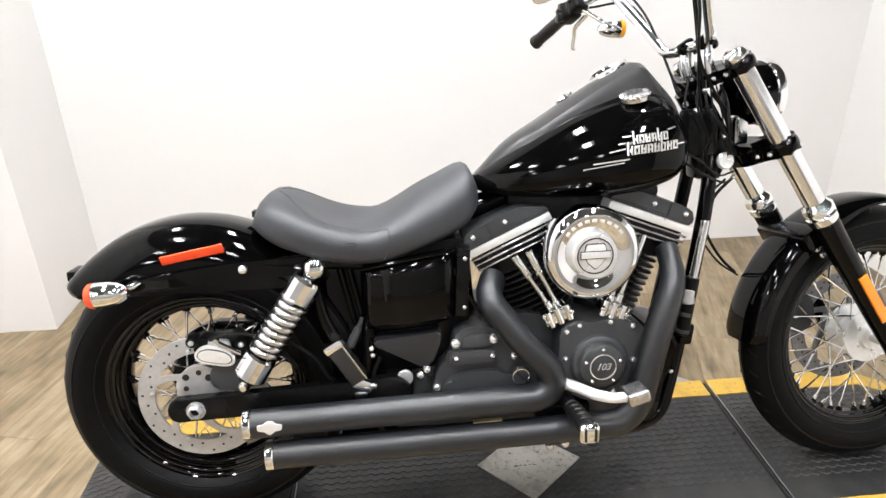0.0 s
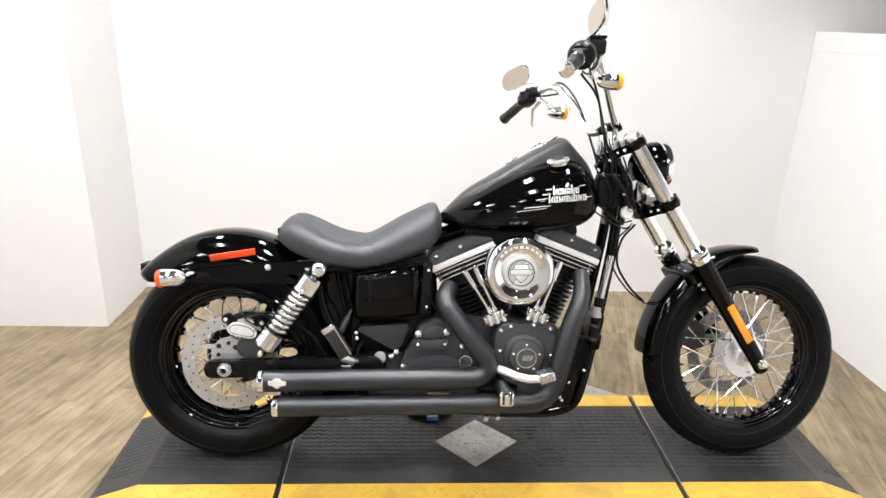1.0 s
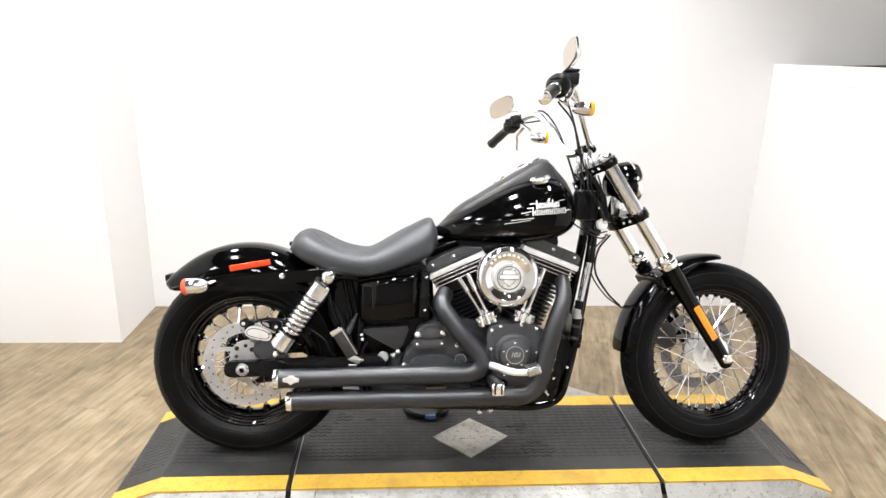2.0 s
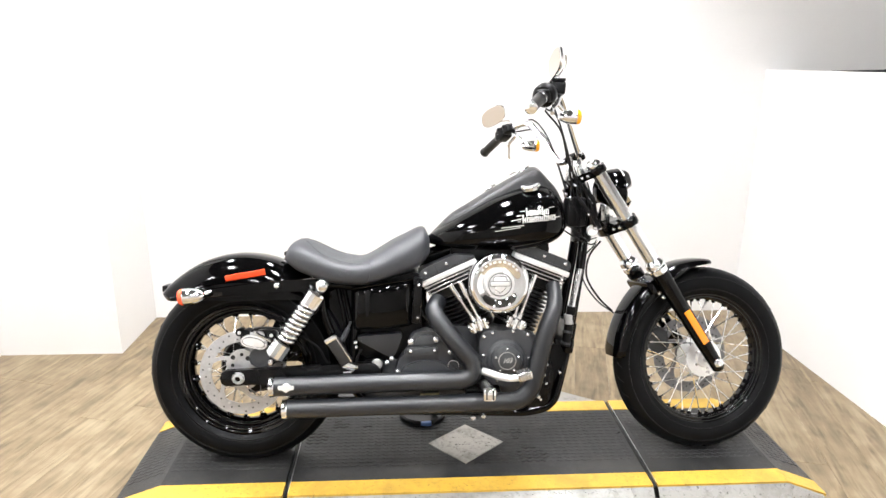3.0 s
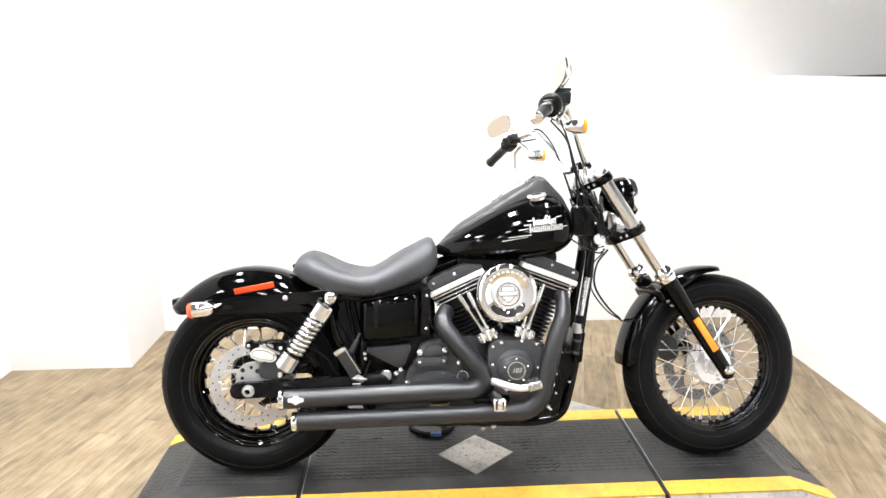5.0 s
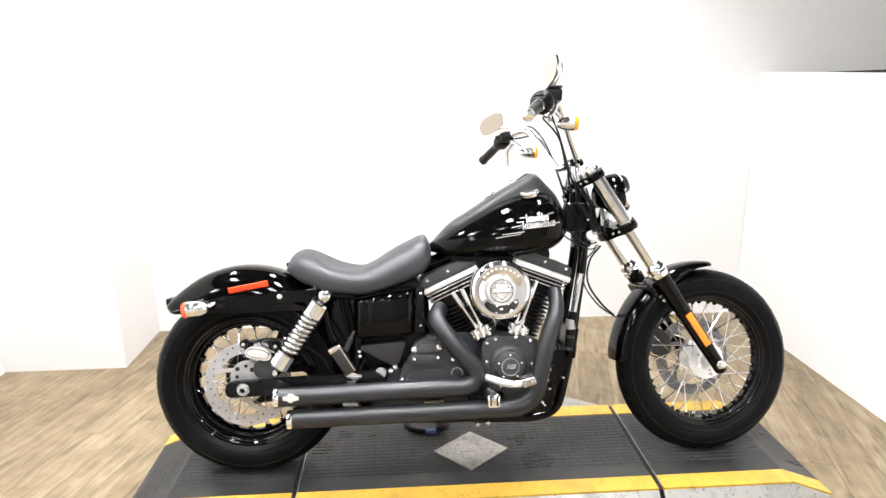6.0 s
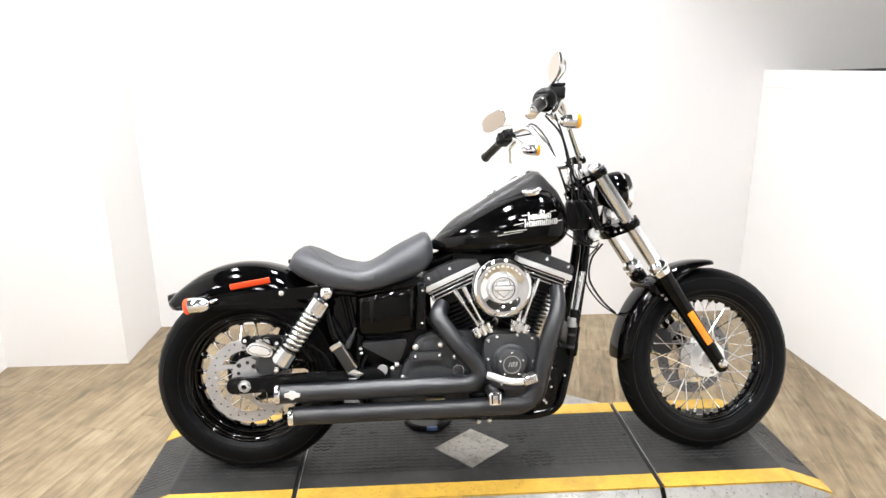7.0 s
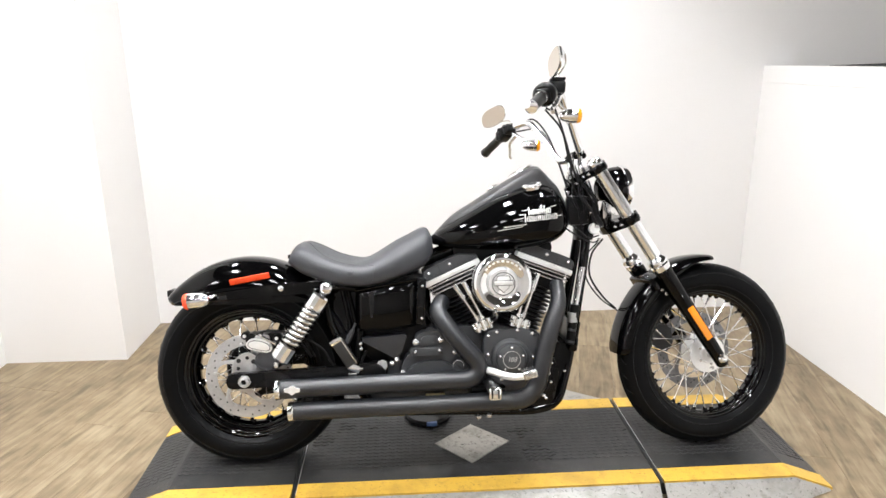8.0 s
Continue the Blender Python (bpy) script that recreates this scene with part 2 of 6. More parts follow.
def worn_material(name, colour, dirt, rough, big, share, speck, metal=0.0, bump=0.3, grain=240.0):
    """A surface with patches and specks of a second colour, such as dust or scuffs."""
    m = material(name, colour, rough, metal=metal, bump=bump, grain=grain, vary=0.0, rough_vary=0.10, big=big)
    t = m.node_tree
    n, link = t.nodes, t.links.new
    s = n["Principled BSDF"]
    where = n.new("ShaderNodeTexCoord")
    total = None
    for scale, detail, lo, hi, amount in ((big, 6, 0.50, 0.72, share), (big * 5, 5, 0.52, 0.70, share * 0.7), (90.0, 3, 0.60, 0.68, speck)):
        k = n.new("ShaderNodeTexNoise")
        k.inputs["Scale"].default_value, k.inputs["Detail"].default_value, k.inputs["Roughness"].default_value = scale, detail, 0.65
        link(where.outputs["Object"], k.inputs["Vector"])
        r = n.new("ShaderNodeMapRange")
        r.inputs[1].default_value, r.inputs[2].default_value, r.inputs[3].default_value, r.inputs[4].default_value = lo, hi, 0.0, amount
        link(k.outputs[0], r.inputs[0])
        if total is None:
            total = r
        else:
            q = n.new("ShaderNodeMath")
            q.operation = "MAXIMUM"
            link(total.outputs[0], q.inputs[0])
            link(r.outputs[0], q.inputs[1])
            total = q
    mix = n.new("ShaderNodeMixRGB")
    mix.inputs[1].default_value, mix.inputs[2].default_value = (*colour, 1), (*dirt, 1)
    link(total.outputs[0], mix.inputs[0])
    link(mix.outputs[0], s.inputs["Base Color"])
    return m


YELLOW = worn_material("yellow_safety_paint", (0.56, 0.345, 0.045), (0.20, 0.125, 0.035), 0.46, 5.0, 0.55, 0.75)
MAT = worn_material("black_ribbed_rubber_mat", (0.0135, 0.0135, 0.0143), (0.059, 0.057, 0.053), 0.38, 2.4, 0.75, 0.65)
# scuffed like the mat, with the highlight on the ridge tops as lighter colour
RIDGE = worn_material("worn_highlit_mat_ridges", (0.023, 0.023, 0.024), (0.075, 0.073, 0.068), 0.32, 2.4, 0.75, 0.65)
TREAD = worn_material("aluminium_tread_plate", (0.31, 0.30, 0.28), (0.06, 0.055, 0.045), 0.40, 5.0, 0.7, 0.8, metal=0.4, grain=120)
PLATE = worn_material("scuffed_aluminium_plate", (0.52, 0.50, 0.46), (0.10, 0.085, 0.060), 0.40, 9.0, 0.85, 0.9, metal=0.6, grain=160)
REARFLOOR = material("oak_showroom_floor", (0.26, 0.20, 0.125), 0.42, vary=0.25, big=1.5, bump=0.1)
HINGE = material("dark_steel_joint", (0.008, 0.008, 0.008), 0.5)


def wood_material():
    """Light oak boards: each board its own tone, with grain and knots along it."""
    m = bpy.data.materials.new("oak_vinyl_boards")
    m.use_nodes = True
    t = m.node_tree
    n, link = t.nodes, t.links.new
    s = n["Principled BSDF"]
    where, info = n.new("ShaderNodeTexCoord"), n.new("ShaderNodeObjectInfo")
    off = n.new("ShaderNodeVectorMath")
    off.operation = "SCALE"
    off.inputs[0].default_value = (37.0, 19.0, 53.0)
    link(info.outputs["Random"], off.inputs["Scale"])
    add = n.new("ShaderNodeVectorMath")
    link(where.outputs["Object"], add.inputs[0])
    link(off.outputs[0], add.inputs[1])
    mp = n.new("ShaderNodeMapping")
    mp.inputs["Scale"].default_value = (30.0, 3.2, 1.0)
    link(add.outputs[0], mp.inputs["Vector"])
    grain = n.new("ShaderNodeTexNoise")
    grain.inputs["Scale"].default_value, grain.inputs["Detail"].default_value, grain.inputs["Distortion"].default_value = 1.3, 7, 0.7
    link(mp.outputs[0], grain.inputs["Vector"])
    cloud = n.new("ShaderNodeTexNoise")
    cloud.inputs["Scale"].default_value, cloud.inputs["Detail"].default_value = 9.0, 6
    link(add.outputs[0], cloud.inputs["Vector"])
    ramp = n.new("ShaderNodeValToRGB")
    e = ramp.color_ramp.elements
    e[0].position, e[0].color = 0.30, (0.094, 0.064, 0.032, 1)
    e[1].position, e[1].color = 0.72, (0.335, 0.268, 0.172, 1)
    mid = e.new(0.5)
    mid.color = (0.204, 0.152, 0.086, 1)
    mix = n.new("ShaderNodeMath")
    mix.operation = "MULTIPLY_ADD"
    mix.inputs[1].default_value = 0.45
    half = n.new("ShaderNodeMath")
    half.operation = "MULTIPLY"
    half.inputs[1].default_value = 0.55
    link(grain.outputs[0], half.inputs[0])
    link(cloud.outputs[0], mix.inputs[0])
    link(half.outputs[0], mix.inputs[2])
    shift = n.new("ShaderNodeMath")
    shift.operation = "MULTIPLY_ADD"
    shift.inputs[1].default_value, shift.inputs[2].default_value = 0.09, -0.045
    link(info.outputs["Random"], shift.inputs[0])
    tot = n.new("ShaderNodeMath")
    link(mix.outputs[0], tot.inputs[0])
    link(shift.outputs[0], tot.inputs[1])
    # short dark flecks along the grain
    fm = n.new("ShaderNodeMapping")
    fm.inputs["Scale"].default_value = (44.0, 7.0, 1.0)
    link(add.outputs[0], fm.inputs["Vector"])
    fleck = n.new("ShaderNodeTexNoise")
    fleck.inputs["Scale"].default_value, fleck.inputs["Detail"].default_value = 1.0, 3
    link(fm.outputs[0], fleck.inputs["Vector"])
    fr = n.new("ShaderNodeMapRange")
    fr.inputs[1].default_value, fr.inputs[2].default_value, fr.inputs[3].default_value, fr.inputs[4].default_value = 0.56, 0.72, 0.0, -0.13
    link(fleck.outputs[0], fr.inputs[0])
    both = n.new("ShaderNodeMath")
    link(tot.outputs[0], both.inputs[0])
    link(fr.outputs[0], both.inputs[1])
    link(both.outputs[0], ramp.inputs[0])
    link(ramp.outputs[0], s.inputs["Base Color"])
    s.inputs["Roughness"].default_value = 0.38
    b = n.new("ShaderNodeBump")
    b.inputs["Strength"].default_value, b.inputs["Distance"].default_value = 0.15, 0.001
    link(grain.outputs[0], b.inputs["Height"])
    link(b.outputs[0], s.inputs["Normal"])
    return m


WOOD = wood_material()


def glow_material(name, colour, strength):
    m = bpy.data.materials.new(name)
    m.use_nodes = True
    s = m.node_tree.nodes["Principled BSDF"]
    s.inputs["Base Color"].default_value = (0.9, 0.9, 0.9, 1)
    s.inputs["Emission Color"].default_value = (*colour, 1)
    s.inputs["Emission Strength"].default_value = strength
    return m


GLOW = glow_material("lamp_diffuser", (1.0, 0.975, 0.95), 130)

# ---- room ----
BACK_Y, LEFT_X, RIGHT_X, NOOK_X, NOOK_Y = 1.42, -1.40, 2.46, -0.83, 0.955
FAR_X, REAR_Y = 4.6, -5.6


def structure(name, lo, hi, mat, label, bevel=0.0):
    c = [(a + b) / 2 for a, b in zip(lo, hi)]
    ob = part(name, box(bmesh.new(), c, [b - a for a, b in zip(lo, hi)], bevel), mat, smooth=0)
    return tagged(ob, label, kind="structure")


def build_room():
    z0, z1 = FLOOR_Z - 0.05, CEILING_Z
    structure("wall_north", (LEFT_X - 0.15, BACK_Y, z0), (FAR_X, BACK_Y + 0.15, z1), WALL, "plain white painted back wall")
    structure("wall_nook", (LEFT_X - 0.15, NOOK_Y, z0), (NOOK_X, BACK_Y - 0.002, z1), WALL, "white painted boxed-out wall corner")
    structure("wall_west", (LEFT_X - 0.15, -2.2, z0), (LEFT_X, NOOK_Y - 0.002, z1), WALL, "plain white painted side wall")
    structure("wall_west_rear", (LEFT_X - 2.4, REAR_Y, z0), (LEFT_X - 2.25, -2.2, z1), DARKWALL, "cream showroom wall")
    structure("wall_west_return", (LEFT_X - 2.4, -2.2, z0), (LEFT_X - 0.152, -2.05, z1), WALL, "white return wall")
    structure("wall_half", (RIGHT_X, -2.6, z0), (RIGHT_X + 0.12, BACK_Y - 0.002, 1.213), WALL, "low white painted half wall")
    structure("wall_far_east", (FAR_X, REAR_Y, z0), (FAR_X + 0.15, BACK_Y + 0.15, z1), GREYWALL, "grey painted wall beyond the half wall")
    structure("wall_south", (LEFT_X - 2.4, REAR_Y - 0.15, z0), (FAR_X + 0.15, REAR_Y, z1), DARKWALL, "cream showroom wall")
    structure("ceiling", (LEFT_X - 2.4, REAR_Y - 0.15, CEILING_Z), (FAR_X + 0.15, BACK_Y + 0.15, CEILING_Z + 0.12), CEIL, "dark painted showroom ceiling")
    structure("trim", (RIGHT_X - 0.0015, -2.6, 1.2135), (RIGHT_X + 0.135, BACK_Y - 0.004, 1.300), WALL, "white wooden cap on the half wall", 0.003)


def build_rail():
    """A thin black strip on the half wall's cap that rises towards the viewer."""
    x0, x1 = RIGHT_X + 0.10, RIGHT_X + 0.125
    rings = [[(x0, y, 1.3005), (x1, y, 1.3005), (x1, y, z), (x0, y, z)] for y, z in ((1.02, 1.302), (0.60, 1.314), (-0.2, 1.330), (-1.2, 1.332))]
    rail = part("rail", loft(bmesh.new(), rings), HINGE, smooth=0)
    tagged(rail, "thin black rail on the white half wall", "rail")


def build_boards():
    """Boards at a slant under the room; each one is a part of the floor."""
    base = structure("floor", (LEFT_X - 2.4, REAR_Y - 0.15, FLOOR_Z - 0.05), (FAR_X + 0.15, BACK_Y + 0.15, FLOOR_Z - 0.008), REARFLOOR, "light oak vinyl plank floor")
    rng = random.Random(4)
    width, length = 0.15, 1.22
    m0 = Matrix.Rotation(radians(-14.5), 4, "Z")
    x0, x1, y0, y1 = LEFT_X - 0.06, RIGHT_X + 0.06, -1.75, BACK_Y + 0.06

    def plank():
        return box(bmesh.new(), (0, 0, 0), (width - 0.0007, length - 0.0007, 0.007), 0.0006, segs=1)

    shared = None
    for i in range(-26, 34):
        shift = rng.random() * length
        for j in range(-5, 5):
            m = m0 @ Matrix.Translation((i * width, j * length + shift, 0))
            m.translation.z = FLOOR_Z - 0.0035
            corners = [m @ Vector((a * width / 2, b * length / 2, 0)) for a in (-1, 1) for b in (-1, 1)]
            xs, ys = [c.x for c in corners], [c.y for c in corners]
            if max(xs) < x0 + 0.02 or min(xs) > x1 - 0.02 or max(ys) < y0 + 0.02 or min(ys) > y1 - 0.02:
                continue
            if min(xs) > x0 and max(xs) < x1 and min(ys) > y0 and max(ys) < y1:
                if shared is None:
                    shared = part("board", plank(), WOOD, base, smooth=0, m=m)
                else:
                    again("board", shared, base, m)
                continue
            bm = plank()
            inv = m.inverted()
            for p, n in (((x0, 0, 0), (-1, 0, 0)), ((x1, 0, 0), (1, 0, 0)), ((0, y0, 0), (0, -1, 0)), ((0, y1, 0), (0, 1, 0))):
                bmesh.ops.bisect_plane(bm, geom=bm.verts[:] + bm.edges[:] + bm.faces[:], plane_co=inv @ Vector(p), plane_no=inv.to_3x3() @ Vector(n), clear_outer=True)
            if len(bm.faces) < 3:
                bm.free()
                continue
            part("board", bm, WOOD, base, smooth=0, m=m)


def build_lamps():
    """Long ceiling lamps: a white tray, a glowing diffuser and the light that it gives."""
    first = None
    for x, y in LAMPS:
        if first is None:
            bm = box(bmesh.new(), (0, 0, -0.02), (0.20, 0.52, 0.04), 0.006)
            first = part("ceiling_light", bm, WALL)
            first.matrix_basis = pose(x, y, CEILING_Z)
            tagged(first, "long white ceiling light with two glowing tubes", "ceiling light", "ceiling lights")
            for k in (-1, 1):
                part("tube", tube(bmesh.new(), [(0.045 * k, -0.23, -0.055), (0.045 * k, 0.23, -0.055)], 0.011, 12), GLOW, first, "glowing lamp tube")
        else:
            copy_thing(first, pose(x, y, CEILING_Z))
        light = bpy.data.lights.new("ceiling_lamp", "AREA")
        light.shape, light.size, light.size_y, light.energy, light.color = "RECTANGLE", 0.12, 0.46, LAMP_WATTS if y > -2 else LAMP_WATTS * 0.55, (1.0, 0.98, 0.955)
        light.spread = radians(106)
        ob = new("ceiling_lamp", light)
        ob.matrix_world = pose(x, y, CEILING_Z - 0.075)


build_room()
build_rail()
build_lamps()

# ---- platform ----
PX0, PX1, PY0, PY1 = -0.25, 1.81, -0.265, 0.29
RAMP0, RAMP1 = -0.40, 1.95
JOINTS = (0.16, 1.36)
STRIPE = 0.072


def strip_z(x):
    """Height of the deck: flat, sloping to the floor at both ends."""
    if x < PX0:
        return FLOOR_Z + 0.006 + (-FLOOR_Z - 0.006) * (x - RAMP0) / (PX0 - RAMP0)
    if x > PX1:
        return FLOOR_Z + 0.006 + (-FLOOR_Z - 0.006) * (RAMP1 - x) / (RAMP1 - PX1)
    return 0.0


def deck_sheet(bm, xs, y0, y1, top, bottom):
    """A strip of deck between two sides that follows the ramps."""
    rings = []
    for x in xs:
        z = strip_z(x)
        rings.append([(x, y0, z + bottom), (x, y1, z + bottom), (x, y1, z + top), (x, y0, z + top)])
    return loft(bm, rings)


def build_platform():
    deck = part("lift_platform", deck_sheet(bmesh.new(), [RAMP0, PX0, PX1, RAMP1], PY0 + 0.004, PY1 - 0.004, -0.010, -0.05), HINGE, smooth=0)
    tagged(deck, "low black motorcycle lift platform with yellow edge stripes", "platform")
    gap = 0.0085
    cuts = [RAMP0, JOINTS[0] - gap, JOINTS[0] + gap, JOINTS[1] - gap, JOINTS[1] + gap, RAMP1]
    for k in range(0, 6, 2):
        a, b = cuts[k], cuts[k + 1]
        xs = sorted({a, b, *[x for x in (PX0, PX1) if a < x < b]})
        part("mat", deck_sheet(bmesh.new(), xs, PY0 + STRIPE, PY1 - STRIPE, 0.0, -0.0095), MAT, deck, "black raised-pattern rubber mat", smooth=0)
        part("edge_stripe", deck_sheet(bmesh.new(), xs, PY0, PY0 + STRIPE - 0.001, 0.002, -0.0095), YELLOW, deck, "worn yellow safety stripe", smooth=0)
        part("edge_stripe", deck_sheet(bmesh.new(), xs, PY1 - STRIPE + 0.001, PY1, 0.002, -0.0095), YELLOW, deck, "worn yellow safety stripe", smooth=0)
        # zigzag ridges of the mat, with a smooth border along the near side
        bm = bmesh.new()
        step, row = 0.0138, 0.0205
        for i in range(int(a / step) - 1, int(b / step) + 2):
            for j in range(-7, 12):
                x, y = i * step, j * row + 0.012
                if not (a + 0.012 < x < b - 0.012 and PY0 + STRIPE + 0.072 < y < PY1 - STRIPE - 0.012):
                    continue
                if abs(x - PX0) < 0.014 or abs(x - PX1) < 0.014:
                    continue
                if abs(x - 0.761) / 0.145 + abs(y - 0.006) / 0.138 < 1:
                    continue
                s = 1 if i % 2 else -1
                z = strip_z(x)
                dz = (strip_z(x + 0.004) - strip_z(x - 0.004)) / 0.008
                d, e = Vector((0.80, 0.60 * s, 0)), Vector((-0.60 * s, 0.80, 0))
                c, w = 0.0082, 0.0033
                ring = [d * c + e * w, -d * c + e * w, -d * c - e * w, d * c - e * w]
                top = [bm.verts.new((x + p.x * 0.9, y + p.y * 0.75, z + dz * p.x * 0.9 + 0.0019)) for p in ring]
                low = [bm.verts.new((x + p.x, y + p.y, z + dz * p.x + 0.0002)) for p in ring]
                bm.faces.new(top)
                for q in range(4):
                    bm.faces.new((low[q], low[(q + 1) % 4], top[(q + 1) % 4], top[q]))
        tagged(part("mat_pattern", bm, RIDGE, deck, smooth=0), kind="stuff")
    for x in JOINTS:
        bm = tube(bmesh.new(), [(x, PY0 - 0.006, -0.003), (x, PY1 - 0.01, -0.006)], 0.0055, 10)
        part("hinge_rod", bm, HINGE, deck)
        bm = box(bmesh.new(), (x + 0.0075, (PY0 + PY1) / 2, 0.0012), (0.0022, PY1 - PY0 - 0.03, 0.0024), 0.0006)
        part("hinge_strip", bm, STEEL, deck, "worn steel hinge edge")
    # bare metal plate let into the mat
    bm = bmesh.new()
    ring = [(0.626, 0.009), (0.750, -0.118), (0.896, 0.008), (0.769, 0.130)]
    lo = [bm.verts.new((x, y, 0.0005)) for x, y in ring]
    hi = [bm.verts.new((x, y, 0.004)) for x, y in ring]
    bm.faces.new(hi)
    for q in range(4):
        bm.faces.new((lo[q], lo[(q + 1) % 4], hi[(q + 1) % 4], hi[q]))
    plate = part("metal_plate", bm, PLATE, deck, "scuffed square bare metal plate", smooth=0)
    bm = bmesh.new()
    for k, (w, h) in enumerate(((0.012, 0.012), (0.008, 0.006), (0.008, 0.006), (0.006, 0.006), (0.008, 0.006))):
        box(bm, (0.725 + k * 0.012, -0.005 + 0.001 * (k % 2), 0.0042), (w * 0.8, h * 0.35, 0.0006), 0)
    part("stamp", bm, HINGE, plate)
    # tread-plate skirts along the near side, following the ramps down to the floor
    def skirt(x0, x1, reach):
        def rim_at(x):
            k = (strip_z(x) - FLOOR_Z) / -FLOOR_Z
            return Vector((x, PY0 - 0.002, strip_z(x) - 0.004)), Vector((x, PY0 - 0.002 - reach * k, FLOOR_Z + 0.004))
        xs = sorted({x0, x1, *[x for x in (PX0, PX1) if x0 < x < x1]})
        rings = []
        for x in xs:
            a, c = rim_at(x)
            rings.append([a, c, c + Vector((0, 0.004, -0.004)), a + Vector((0, 0.004, -0.004))])
        ob = part("side_skirt", loft(bmesh.new(), rings), TREAD, deck, "aluminium tread plate skirt", smooth=0)
        bb = bmesh.new()
        rows = max(3, int(reach / 0.021))
        for i in range(int((x1 - x0) / 0.024)):
            for j in range(rows):
                x = x0 + 0.014 + i * 0.024 + (0.012 if j % 2 else 0)
                if not x0 + 0.01 < x < x1 - 0.01:
                    continue
                a, c = rim_at(x)
                if (a - c).length < 0.03:
                    continue
                v = (a - c).normalized()
                nrm = Vector((1, 0, 0)).cross(v)
                turn = Matrix(((1, 0, 0, 0), (0, v.y, nrm.y, 0), (0, v.z, nrm.z, 0), (0, 0, 0, 1))) @ Matrix.Rotation(radians(38 if (i + j) % 2 else -38), 4, "Z")
                box(bb, c + (a - c) * ((j + 0.5) / rows), (0.015, 0.004, 0.0026), 0, turn)
        tagged(part("tread_pattern", bb, TREAD, ob, smooth=0), kind="stuff")
    # skirt on the far side, with slanting ends
    bm = bmesh.new()
    top = [bm.verts.new((x, PY1 + 0.002, -0.003)) for x in (0.19, 1.335)]
    low = [bm.verts.new((x, PY1 + 0.215, FLOOR_Z + 0.004)) for x in (1.19, 0.34)]
    face = bm.faces.new(top + low)
    out = bmesh.ops.extrude_face_region(bm, geom=[face])
    bmesh.ops.translate(bm, verts=[g for g in out["geom"] if isinstance(g, bmesh.types.BMVert)], vec=(0, -0.002, -0.0035))
    bmesh.ops.recalc_face_normals(bm, faces=bm.faces)
    part("side_skirt", bm, TREAD, deck, "aluminium tread plate skirt", smooth=0)
    skirt(RAMP0 + 0.012, JOINTS[0] - gap, 0.055)
    skirt(JOINTS[1] + gap, RAMP1 - 0.012, 0.055)
    skirt(JOINTS[0] + gap, 0.242, 0.055)
    skirt(1.279, JOINTS[1] - gap, 0.055)
    skirt(0.245, 1.276, 0.19)


build_platform()

# ---- motorcycle ----
# Bike frame: x ahead, y to its left, z up, rear axle over the origin; it leans to its left on its stand.
BIKE_LEAN = 11.0
BIKE_Y = -0.03
R_AXLE, F_AXLE = Vector((0.008, 0.0, 0.318)), Vector((1.600, 0.0, 0.322))
RAKE = radians(33.0)
UP = Vector((-math.sin(RAKE), 0, math.cos(RAKE)))
FWD = Vector((math.cos(RAKE), 0, math.sin(RAKE)))
STEER_AT = F_AXLE - 0.05 * FWD
STEER = Matrix.Translation(STEER_AT) @ Matrix.Rotation(radians(7.0), 4, UP) @ Matrix.Translation(-STEER_AT)
I4 = Matrix.Identity(4)
BARS = Matrix.Translation((1.10, 0, 1.0)) @ Matrix.Rotation(radians(-4.5), 4, "X") @ Matrix.Translation((-1.10, 0, -1.0))

bike = new("motorcycle")
bike.matrix_basis = Matrix.Translation((0, BIKE_Y, 0)) @ Matrix.Rotation(radians(-BIKE_LEAN), 4, "X")
tagged(bike, "gloss black cruiser motorcycle with chrome engine parts leaning on its stand", "motorcycle")


def at_fork(d, f=0.0, y=0.0):
    """A point on the fork: d along the tubes from the axle, f ahead of them."""
    return F_AXLE + d * UP + f * FWD + Vector((0, y, 0))


def bolt(bm, at, axis, r, h, segs=12):
    """A domed bolt head."""
    lathe(bm, [(0, h), (r * 0.55, h * 0.97), (r * 0.88, h * 0.7), (r, h * 0.35), (r, 0)], at, axis, segs)
    return bm


def bolts(name, parent, spots, r, h, mat=None, axis=(0, -1, 0), m=None):
    """Bolts, each an object on one shared mesh."""
    first = None
    for p in spots:
        if first is None:
            first = part(name, bolt(bmesh.new(), (0, 0, 0), axis, r, h), mat or BOLTS, parent, "domed bright bolt", m=Matrix.Translation(p))
        else:
            again(name, first, parent, Matrix.Translation(p))


